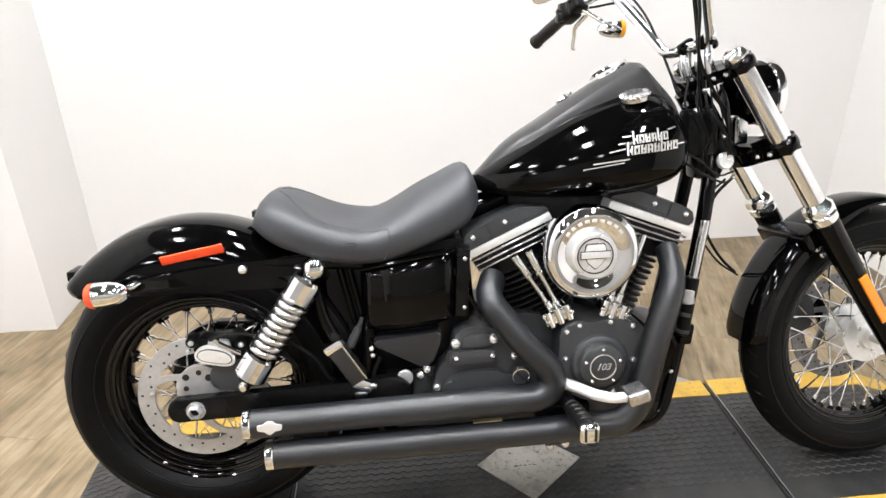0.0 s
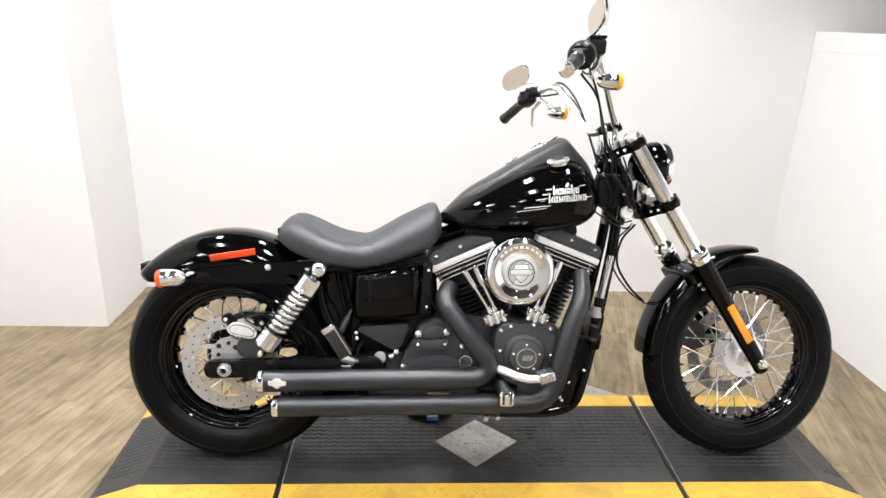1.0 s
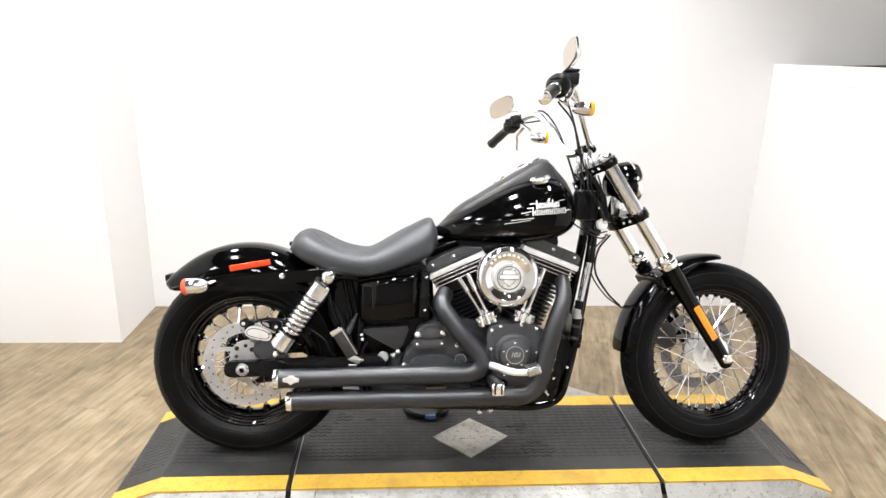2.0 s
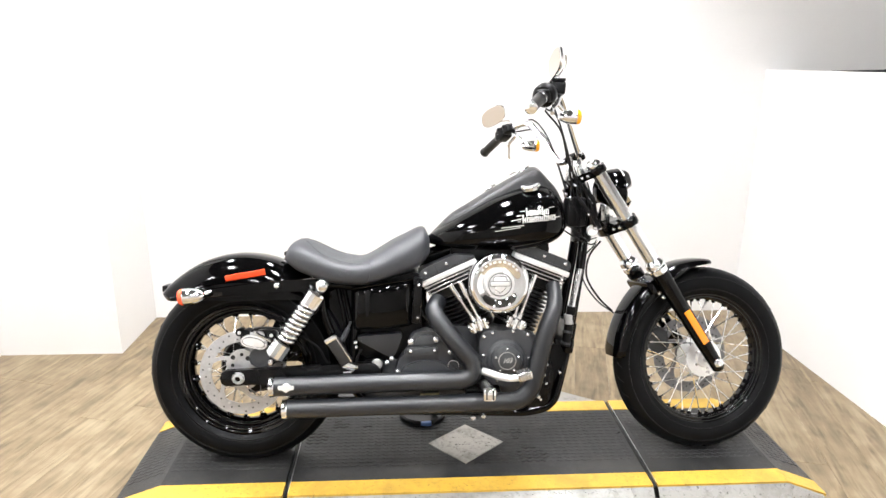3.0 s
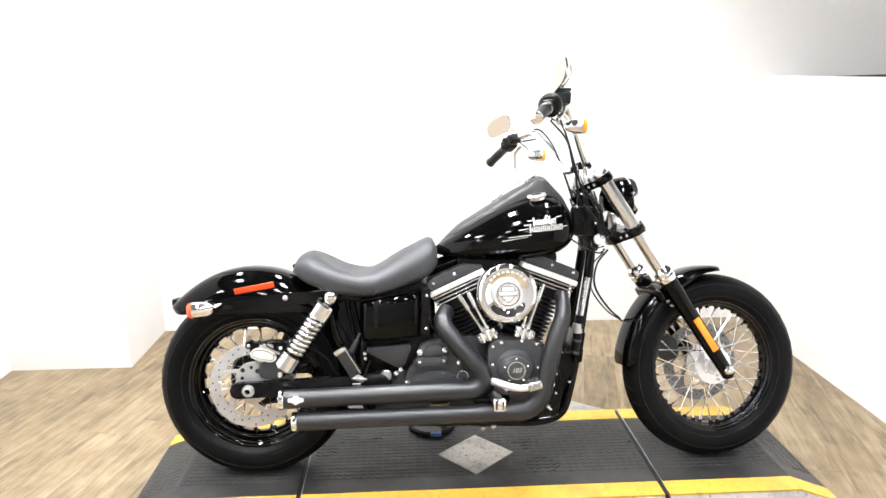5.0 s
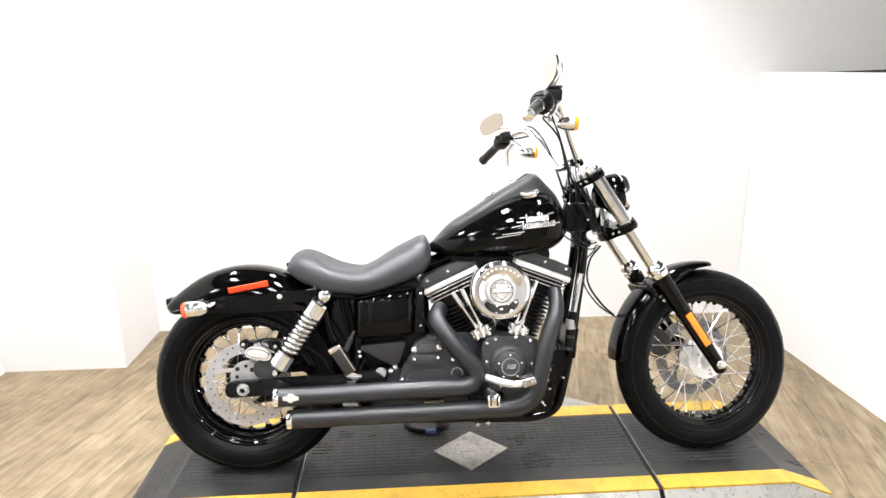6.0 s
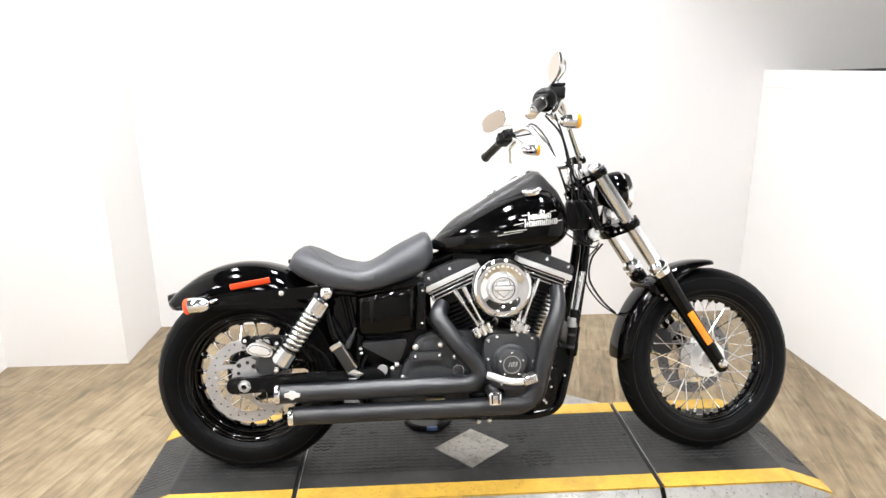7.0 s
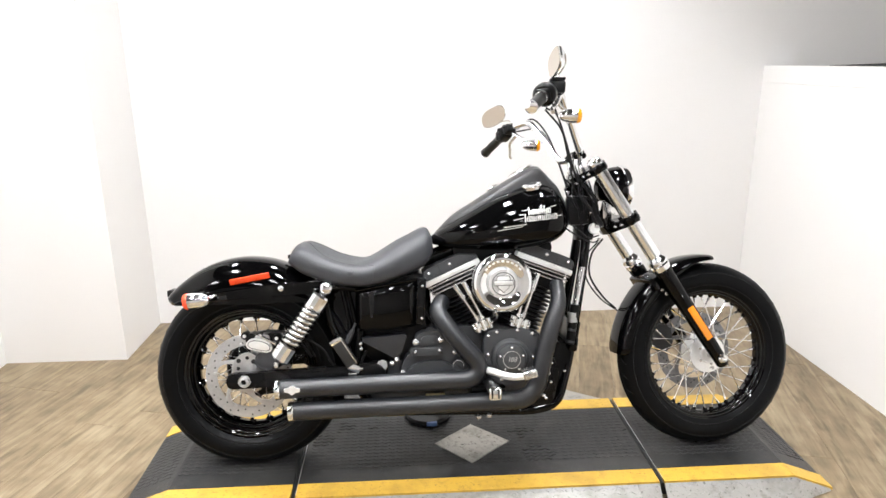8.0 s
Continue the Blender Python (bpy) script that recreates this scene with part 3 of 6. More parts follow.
# ---- wheels ----
def build_wheel(name, axle, steer, tyre_r, tyre_w, lip_r, rim_in, rim_w, hub_r, hub_w, flange, label):
    base = steer @ Matrix.Translation(axle)
    prof = [(lip_r, rim_w), (lip_r + 0.004, rim_w - 0.002), (lip_r + 0.003, rim_w - 0.010), (lip_r - 0.012, rim_w - 0.016), (rim_in + 0.012, rim_w * 0.45),
            (rim_in + 0.001, rim_w * 0.28), (rim_in, 0), (rim_in + 0.001, -rim_w * 0.28), (rim_in + 0.012, -rim_w * 0.45), (lip_r - 0.012, -rim_w + 0.016),
            (lip_r + 0.003, -rim_w + 0.010), (lip_r + 0.004, -rim_w + 0.002), (lip_r, -rim_w), (lip_r - 0.006, -rim_w + 0.004), (lip_r - 0.018, -rim_w + 0.012),
            (rim_in + 0.006, -rim_w * 0.5), (rim_in - 0.004, -rim_w * 0.28), (rim_in - 0.005, 0), (rim_in - 0.004, rim_w * 0.28), (rim_in + 0.006, rim_w * 0.5),
            (lip_r - 0.018, rim_w - 0.012), (lip_r - 0.006, rim_w - 0.004)]
    wheel = part(name, lathe(bmesh.new(), prof, axis=(0, 1, 0), segs=72, close=True), RIMPAINT, bike, label, m=base)
    for rr, yy, th in ((lip_r - 0.005, -rim_w + 0.005, 0.0046), (lip_r - 0.014, -rim_w + 0.012, 0.0056), (rim_in + 0.007, -rim_w * 0.50, 0.0066), (rim_in + 0.007, rim_w * 0.48, 0.0066), (lip_r - 0.014, rim_w - 0.012, 0.0056)):
        ring = [(rr + th * math.cos(2 * math.pi * k / 12), yy + th * math.sin(2 * math.pi * k / 12)) for k in range(12)]
        part("rim_bead", lathe(bmesh.new(), ring, axis=(0, 1, 0), segs=72, close=True), RIMPAINT, wheel)
    # tyre with a sidewall step and cut grooves
    w, r = tyre_w, tyre_r
    half = [(lip_r - 0.001, w * 0.70), (lip_r + 0.012, w * 0.86), (lip_r + 0.020, w * 0.93), (lip_r + 0.022, w * 0.95), (lip_r + (r - lip_r) * 0.42, w),
            (lip_r + (r - lip_r) * 0.62, w * 0.97), (lip_r + (r - lip_r) * 0.64, w * 0.955), (r - 0.020, w * 0.80), (r - 0.010, w * 0.60),
            (r - 0.003, w * 0.34), (r - 0.0005, w * 0.12), (r - 0.005, w * 0.09), (r - 0.005, w * 0.05), (r, w * 0.02)]
    prof = half + [(a, -b) for a, b in reversed(half)]
    part("tyre", lathe(bmesh.new(), prof, axis=(0, 1, 0), segs=96), RUBBER, wheel, "black road tyre with grooved tread")
    for f, off, th in ((0.17, 0.925, 0.0012), (0.63, 0.968, 0.0014)):
        rr, yy = lip_r + (r - lip_r) * f, -w * off
        ring = [(rr + 1.6 * th * math.cos(2 * math.pi * k / 8), yy + th * math.sin(2 * math.pi * k / 8)) for k in range(8)]
        part("sidewall_rib", lathe(bmesh.new(), ring, axis=(0, 1, 0), segs=80, close=True), SIDEWALL, wheel)
    bm = bmesh.new()
    for k in range(36):
        for s in (-1, 1):
            ang = 2 * math.pi * (k + (0.25 if s > 0 else 0)) / 36
            turn = Matrix.Rotation(-ang, 4, "Y")
            pts = [turn @ Vector((r - 0.004 - 0.024 * (q / 3) ** 2.2, s * w * (0.30 + 0.50 * q / 3), 0.030 * q / 3)) for q in range(4)]
            tube(bm, [p * 0.9990 for p in pts], 0.0022, 4)
    tagged(part("tread_groove", bm, CABLE, wheel, smooth=0), kind="stuff")
    # hub with two flanges
    prof = [(0, hub_w + 0.012), (hub_r * 0.45, hub_w + 0.012), (hub_r * 0.5, hub_w), (hub_r, hub_w - 0.002), (hub_r, hub_w - 0.010), (hub_r * 0.62, hub_w - 0.016),
            (hub_r * 0.55, 0), (hub_r * 0.62, -hub_w + 0.016), (hub_r, -hub_w + 0.010), (hub_r, -hub_w + 0.002), (hub_r * 0.5, -hub_w), (hub_r * 0.45, -hub_w - 0.012), (0, -hub_w - 0.012)]
    part("hub", lathe(bmesh.new(), prof, axis=(0, 1, 0), segs=40), SATINCHROME, wheel, "polished alloy wheel hub")
    # forty laced spokes, four kinds of lean
    per = 10
    for kind in range(4):
        side = -1 if kind < 2 else 1
        lean = 1 if kind % 2 else -1
        a0 = radians(0 + kind * 9)
        a1 = a0 + lean * radians(flange)
        p = Vector((math.cos(a0) * hub_r * 0.9, side * (hub_w - 0.006), math.sin(a0) * hub_r * 0.9))
        q = Vector((math.cos(a1) * (rim_in - 0.004), side * rim_w * 0.10, math.sin(a1) * (rim_in - 0.004)))
        bm = rod(bmesh.new(), p, q, 0.0021, 8)
        d = (q - p).normalized()
        rod(bm, q - d * 0.020, q + d * 0.003, 0.0042, 8)
        first = part("spoke", bm, CHROME, wheel)
        boss = part("spoke_boss", lathe(bmesh.new(), [(0.0085, -0.002), (0.0080, 0.003), (0.0055, 0.0075), (0, 0.009)], q, (-math.cos(a1), 0, -math.sin(a1)), 10), GLOSS, wheel)
        for k in range(1, per):
            turn = Matrix.Rotation(2 * math.pi * k / per, 4, "Y")
            again("spoke", first, wheel, turn)
            again("spoke_boss", boss, wheel, turn)
    return wheel


front_wheel = build_wheel("front_wheel", F_AXLE, STEER, 0.323, 0.050, 0.232, 0.212, 0.032, 0.066, 0.036, 46, "black laced front wheel with chrome spokes")
rear_wheel = build_wheel("rear_wheel", R_AXLE, I4, 0.322, 0.077, 0.222, 0.188, 0.058, 0.062, 0.050, 42, "black laced rear wheel with chrome spokes")


def build_rotor(wheel, y, r_out, r_in, r_hub, holes, mat, label):
    """A floating brake ring with drilled holes, held by five curved arms on a round carrier."""
    t = 0.0027
    ring = [(r_in, -t), (r_out - 0.001, -t), (r_out, -t + 0.001), (r_out, t - 0.001), (r_out - 0.001, t), (r_in, t)]
    part("brake_disc", lathe(bmesh.new(), ring, (0, y, 0), (0, 1, 0), 80, close=True), mat, wheel, label, smooth=20)
    left, right = [], []
    for k in range(7):
        q = r_hub - 0.006 + (r_in + 0.008 - r_hub + 0.006) * k / 6
        turn = 11.0 * (q - r_hub)
        w = (0.013 - 0.006 * math.sin(math.pi * k / 6)) / q
        left.append((q * math.cos(turn - w), q * math.sin(turn - w)))
        right.append((q * math.cos(turn + w), q * math.sin(turn + w)))
    outline = left + right[::-1]
    first = None
    for k in range(5):
        m = Matrix.Rotation(2 * math.pi * k / 5 + 0.3, 4, "Y")
        if first is None:
            first = part("disc_arm", slab(bmesh.new(), outline, y - t * 1.25, y + t * 1.25, 0.001, 1), mat, wheel, m=m)
        else:
            again("disc_arm", first, wheel, m)
    bolts("disc_rivet", wheel, [((r_in + 0.006) * math.cos(a), y - t, (r_in + 0.006) * math.sin(a)) for a in [2 * math.pi * k / 5 - 0.75 for k in range(5)]], 0.0055, 0.003, STEEL)
    carrier = [(r_hub * 0.4, t * 1.6), (r_hub, t * 1.4), (r_hub, -t * 1.4), (r_hub * 0.94, -t * 2.0), (r_hub * 0.4, -t * 2.2)]
    part("disc_carrier", lathe(bmesh.new(), carrier, (0, y, 0), (0, 1, 0), 40, close=True), mat, wheel, "round grey disc carrier", smooth=25)
    hb = bmesh.new()
    for k in range(holes):
        a = 2 * math.pi * k / holes
        q = r_in + (r_out - r_in) * (0.25, 0.72, 0.48)[k % 3]
        lathe(hb, [(0, 0.0034), (0.0029, 0.0034), (0.0029, -0.0034), (0, -0.0034)], (q * math.cos(a), y, q * math.sin(a)), (0, 1, 0), 8)
    tagged(part("vent_hole", hb, HINGE, wheel, smooth=0), kind="stuff")


build_rotor(rear_wheel, -0.088, 0.141, 0.104, 0.058, 33, ROTOR, "grey drilled steel brake disc")
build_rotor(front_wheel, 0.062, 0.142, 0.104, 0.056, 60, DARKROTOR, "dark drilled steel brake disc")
bolts("disc_bolt", rear_wheel, [(0.048 * math.cos(a), -0.0905, 0.048 * math.sin(a)) for a in [2 * math.pi * k / 5 for k in range(5)]], 0.006, 0.005)
bolts("hub_bolt", front_wheel, [(0.036 * math.cos(a), -0.036, 0.036 * math.sin(a)) for a in [2 * math.pi * k / 5 for k in range(5)]], 0.005, 0.004)


# drive pulley and belt on the far side, with a dark drum added inside
bm = lathe(bmesh.new(), [(0.108, 0.076), (0.112, 0.078), (0.112, 0.102), (0.106, 0.104), (0.060, 0.100), (0.030, 0.104), (0, 0.104)], axis=(0, 1, 0), segs=56)
lathe(bm, [(0.108, 0.076), (0.092, 0.080), (0, 0.080)], axis=(0, 1, 0), segs=56)
# added drum: darkens what shows between the spokes behind the brake disc
lathe(bm, [(0.062, 0.004), (0.094, 0.008), (0.100, 0.016), (0.102, 0.078)], axis=(0, 1, 0), segs=56)
part("drive_pulley", bm, SATIN, rear_wheel, "black belt drive pulley with an added dark drum")
bm = bmesh.new()
for z0, z1 in ((0.113, 0.075), (-0.113, -0.055)):
    loft(bm, [[R_AXLE + Vector((x, yy, z + dz)) for yy, dz in ((0.076, -0.003), (0.102, -0.003), (0.102, 0.003), (0.076, 0.003))] for x, z in ((0.0, z0), (0.55, z1))])
part("drive_belt", bm, GRIP, bike, "black rubber drive belt")


# dark sheet added so no bright floor shows between shock and peg
bm = slab(bmesh.new(), round_corners([(0.055, 0.40), (0.10, 0.50), (0.20, 0.53), (0.38, 0.52), (0.46, 0.40), (0.46, 0.25), (0.30, 0.245), (0.16, 0.30)], 0.03), 0.105, 0.112, 0.002)
part("far_dark_sheet", bm, SATIN, bike, "dark sheet added on the far side in the belt guard's place")


# ---- fenders ----
def build_fender(name, centre, a0, a1, r_of, half_w, low_of, steps, m, label, skin=0.003):
    """A curved fender: an arched section swept round the axle."""
    bm = bmesh.new()
    outer, inner = [], []
    for i in range(steps + 1):
        a = a0 + (a1 - a0) * i / steps
        end = min(1.0, math.sin(math.pi * min(max(i / steps, 0.0), 1.0)) * 6 + 0.82)
        r, low, w = r_of(a), low_of(a), half_w * end
        ring_o, ring_i = [], []
        for k in range(25):
            f = math.pi * k / 24
            c = math.cos(f)
            lift = max(math.sin(f), 0.0)
            y = -w * math.copysign(abs(c) ** 0.62, c)
            q = low + (r - low) * lift ** 0.80
            for ring, off in ((ring_o, 0.0), (ring_i, skin)):
                rr = q - off * lift
                ring.append(Vector((centre.x + rr * math.cos(a), y * (1 - off / half_w * (1 - lift)), centre.z + rr * math.sin(a))))
        outer.append(ring_o)
        inner.append(ring_i)
    loft(bm, [o + list(reversed(n)) for o, n in zip(outer, inner)])
    return part(name, bm, GLOSS, bike, label, smooth=50, m=m)


rear_fender = build_fender("rear_fender", R_AXLE, radians(134), radians(38), lambda a: spline_table([(38, 0.360), (52, 0.374), (68, 0.386), (90, 0.392), (108, 0.390), (122, 0.383), (136, 0.376)], math.degrees(a)), 0.108,
                           lambda a: min(0.352, 0.245 / max(math.sin(a), 0.3)), 40, None, "gloss black bobbed rear fender")
front_fender = build_fender("front_fender", F_AXLE, radians(87), radians(177), lambda a: spline_table([(84, 0.352), (95, 0.356), (115, 0.358), (140, 0.350), (165, 0.344), (182, 0.342)], math.degrees(a)), 0.066,
                            lambda a: spline_table([(84, 0.338), (100, 0.330), (115, 0.310), (150, 0.300), (182, 0.312)], math.degrees(a)), 36, STEER, "gloss black bobbed front fender")

bm = slab(bmesh.new(), round_corners([(-0.115, 0.575), (-0.10, 0.602), (0.12, 0.630), (0.300, 0.636), (0.312, 0.612), (0.29, 0.598), (0.11, 0.592)], 0.012), -0.136, -0.116, 0.004)
strut = part("fender_strut", bm, GLOSS, bike, "gloss black fender strut")
bolts("strut_bolt", strut, [(0.133, -0.136, 0.615)], 0.0095, 0.008)
bm = slab(bmesh.new(), round_corners([(-0.115, 0.575), (-0.10, 0.602), (0.12, 0.630), (0.300, 0.636), (0.312, 0.612), (0.29, 0.598), (0.11, 0.592)], 0.012), 0.116, 0.136, 0.004)
part("fender_strut", bm, GLOSS, bike, "gloss black fender strut")
bm = box(bmesh.new(), (0.028, -0.1088, 0.646), (0.130, 0.007, 0.019), 0.002, Matrix.Rotation(radians(-9.5), 4, "Y") @ Matrix.Rotation(radians(14), 4, "X"))
part("rear_reflector", bm, RED, rear_fender, "red-orange bar reflector")
bm = box(bmesh.new(), (-0.256, 0, 0.592), (0.018, 0.06, 0.022), 0.003)
part("tail_bracket", bm, SATIN, rear_fender, "small black bracket at the fender tip")


def build_signal(at, axis, lens_mat, stalk, m=None, scale=1.0):
    """A bullet turn signal: chrome body, coloured lens and a short stalk. axis points to the lens."""
    s = scale
    bm = lathe(bmesh.new(), [(0, -0.052 * s), (0.008 * s, -0.050 * s), (0.0155 * s, -0.043 * s), (0.0215 * s, -0.031 * s), (0.025 * s, -0.014 * s), (0.026 * s, 0), (0.026 * s, 0.014 * s), (0.0235 * s, 0.015 * s)], at, axis, 28)
    body = part("turn_signal", bm, CHROME, bike, "chrome bullet turn signal", m=m)
    bm = lathe(bmesh.new(), [(0.0262 * s, 0.0145 * s), (0.0262 * s, 0.022 * s), (0.022 * s, 0.029 * s), (0.010 * s, 0.033 * s), (0, 0.034 * s)], at, axis, 28)
    part("lens", bm, lens_mat, body, "coloured lens")
    bm = bmesh.new()
    tube(bm, curve_points([at, *stalk], 4), 0.006, 10)
    part("stalk", bm, CHROME, body)
    return body


for side in (-1, 1):
    build_signal(Vector((-0.138, side * 0.160, 0.586)), (-1, 0, -0.08), RED, [(-0.095, side * 0.150, 0.593), (-0.075, side * 0.130, 0.598)])

# ---- swingarm, axle and rear brake ----
bm = bmesh.new()
for side in (-1, 1):
    slab(bm, round_corners([(-0.050, 0.292), (-0.050, 0.342), (0.09, 0.346), (0.44, 0.362), (0.47, 0.33), (0.44, 0.302), (0.10, 0.296)], 0.02), side * 0.142 - 0.012, side * 0.142 + 0.012, 0.005)
box(bm, (0.44, 0, 0.33), (0.06, 0.26, 0.06), 0.008)
swingarm = part("swingarm", bm, SATIN, bike, "satin black swingarm")
bm = lathe(bmesh.new(), [(0.010, 0.002), (0.010, 0.014), (0.013, 0.015), (0.0160, 0.012), (0.0160, 0.0)], (0.008, -0.156, 0.318), (0, -1, 0), 6)
lathe(bm, [(0.020, 0.0), (0.020, 0.003), (0.010, 0.003)], (0.008, -0.154, 0.318), (0, -1, 0), 24)
part("axle_nut", bm, STEEL, swingarm, "bright hex axle nut", smooth=12)
part("axle_end", lathe(bmesh.new(), [(0.0, 0.009), (0.003, 0.009), (0.004, 0.004), (0.010, 0.004)], (0.008, -0.156, 0.318), (0, -1, 0), 20), SATIN, swingarm)
part("axle", rod(bmesh.new(), (0.008, -0.15, 0.318), (0.008, 0.15, 0.318), 0.012), STEEL, swingarm)
bm = slab(bmesh.new(), round_corners([(0.020, 0.418), (0.006, 0.452), (0.020, 0.470), (0.050, 0.462), (0.092, 0.470), (0.118, 0.462), (0.128, 0.436), (0.112, 0.410), (0.050, 0.408)], 0.010), -0.124, -0.078, 0.007, 3)
for x, z in ((0.010, 0.462), (0.112, 0.452)):
    lathe(bm, [(0.013, -0.020), (0.013, 0.010), (0.010, 0.014), (0, 0.014)], (x, -0.122, z), (0, -1, 0), 20)
caliper = part("rear_caliper", bm, SATIN, bike, "black rear brake caliper")
bm = slab(bmesh.new(), round_corners([(0.040, 0.442), (0.046, 0.468), (0.086, 0.462), (0.090, 0.438)], 0.006), -0.134, -0.118, 0.003)
part("caliper_bridge", bm, ROTOR, caliper, "grey machined caliper bridge")
bm = slab(bmesh.new(), round_corners([(0.040, 0.352), (0.036, 0.392), (0.060, 0.408), (0.118, 0.420), (0.140, 0.392), (0.128, 0.358), (0.086, 0.344)], 0.014), -0.128, -0.100, 0.007, 3)
bolt(bm, (0.112, -0.128, 0.398), (0, -1, 0), 0.009, 0.008)
part("caliper_arm", bm, WRINKLE, caliper, "black cast caliper arm")


def oval(length, height, y0, y1):
    """A slanting pill-shaped plate on the caliper."""
    bm, ring = bmesh.new(), []
    for k in range(32):
        a = 2 * math.pi * k / 32
        ring.append((length * math.copysign(abs(math.cos(a)) ** 0.7, math.cos(a)), height * math.copysign(abs(math.sin(a)) ** 0.9, math.sin(a))))
    t = radians(-13)
    slab(bm, [(0.056 + u * math.cos(t) - v * math.sin(t), 0.432 - 2.5 * u * u + u * math.sin(t) + v * math.cos(t)) for u, v in ring], y0, y1, 0.0015)
    return bm


part("caliper_cover", oval(0.042, 0.0200, -0.141, -0.128), SATINCHROME, caliper, "bright oval caliper cover")
part("cover_line", oval(0.0365, 0.0150, -0.1425, -0.140), HINGE, caliper)
part("cover_insert", oval(0.0345, 0.0130, -0.1440, -0.141), SATINCHROME, caliper, "bright oval insert")
bolts("caliper_bolt", caliper, [(0.010, -0.136, 0.462), (0.112, -0.136, 0.452)], 0.0060, 0.006, STEEL)
bm = slab(bmesh.new(), round_corners([(-0.042, 0.336), (-0.040, 0.372), (-0.012, 0.398), (0.022, 0.402), (0.085, 0.365), (0.110, 0.336)], 0.016), -0.112, -0.098, 0.003)
bracket = part("caliper_bracket", bm, ROTOR, bike, "grey flat caliper carrier plate")
for x, z, r in ((-0.018, 0.376, 0.0075), (0.010, 0.385, 0.006), (0.030, 0.372, 0.008), (-0.020, 0.350, 0.006)):
    part("hole", lathe(bmesh.new(), [(0, 0.0008), (r, 0.0008), (r, -0.002)], (x, -0.112, z), (0, -1, 0), 16), HINGE, bracket)
bm = rod(bmesh.new(), (0.062, -0.138, 0.462), (0.112, -0.142, 0.434), 0.0050)
bolt(bm, (0.062, -0.134, 0.466), (0, -1, 0), 0.008, 0.012)
part("caliper_pin", bm, CHROME, caliper, "chrome caliper pin")
bm = tube(bmesh.new(), curve_points([(0.050, -0.140, 0.468), (0.085, -0.145, 0.480), (0.135, -0.130, 0.470), (0.185, -0.115, 0.430), (0.22, -0.11, 0.38)], 6), 0.004, 8)
part("brake_hose", bm, CABLE, caliper, "black rear brake hose")


# ---- shock absorbers ----
def build_shock(side):
    top, low = Vector((0.282, side * 0.160, 0.617)), Vector((0.116, side * 0.160, 0.372))
    d = (low - top).normalized()
    length = (low - top).length
    shock = part("shock_absorber", rod(bmesh.new(), top, low, 0.0135, 14), SATIN, bike, "chrome coil-over rear shock absorber")
    part("upper_cover", lathe(bmesh.new(), [(0.012, 0.022), (0.029, 0.026), (0.033, 0.032), (0.033, 0.076), (0.029, 0.080), (0.012, 0.080)], top, d, 14), CHROME, shock, "chrome shock cover", smooth=15)
    part("lower_cover", lathe(bmesh.new(), [(0.012, length - 0.078), (0.029, length - 0.078), (0.033, length - 0.073), (0.034, length - 0.024), (0.029, length - 0.018), (0.010, length - 0.014)], top, d, 14), CHROME, shock, "chrome shock cover", smooth=15)
    m = Matrix.Translation(top) @ frame_of(d)
    turns, n = 8.5, 190
    path = [m @ Vector((0.0265 * math.cos(2 * math.pi * turns * k / n), 0.0265 * math.sin(2 * math.pi * turns * k / n), 0.076 + (length - 0.158) * k / n)) for k in range(n + 1)]
    part("spring", tube(bmesh.new(), path, 0.0074, 10), ALLOY, shock, "chrome coil spring")
    bm = bolt(bmesh.new(), top + Vector((0, side * 0.004, 0)), (0, side, 0), 0.022, 0.022, 24)
    part("upper_bolt", bm, CHROME, shock)
    bm = bolt(bmesh.new(), low + Vector((0, side * 0.002, 0)), (0, side, 0), 0.012, 0.020, 16)
    part("lower_bolt", bm, CHROME, shock)


build_shock(-1)
build_shock(1)

# ---- frame ----
bm = bmesh.new()
for side in (-1, 1):
    tube(bm, rounded([(1.165, side * 0.035, 0.86), (1.150, side * 0.060, 0.70), (1.088, side * 0.075, 0.33), (1.045, side * 0.10, 0.19), (0.96, side * 0.11, 0.172), (0.42, side * 0.12, 0.195), (0.36, side * 0.12, 0.30), (0.40, side * 0.11, 0.60)], 0.07), 0.0165, 14)
    tube(bm, rounded([(0.40, side * 0.10, 0.60), (0.32, side * 0.115, 0.615), (0.10, side * 0.112, 0.600)], 0.03), 0.014, 12)
    tube(bm, rounded([(0.36, side * 0.115, 0.34), (0.28, side * 0.118, 0.50), (0.27, side * 0.118, 0.61)], 0.05), 0.014, 12)
tube(bm, rounded([(1.165, 0, 0.87), (0.90, 0, 0.78), (0.45, 0, 0.64)], 0.1), 0.026, 16)
tube(bm, [(1.205, 0, 0.80), (1.120, 0, 0.935)], 0.033, 20)
box(bm, (0.625, 0, 0.19), (0.65, 0.20, 0.025), 0.006)
part("bike_frame", bm, GLOSS, bike, "gloss black steel tube frame")
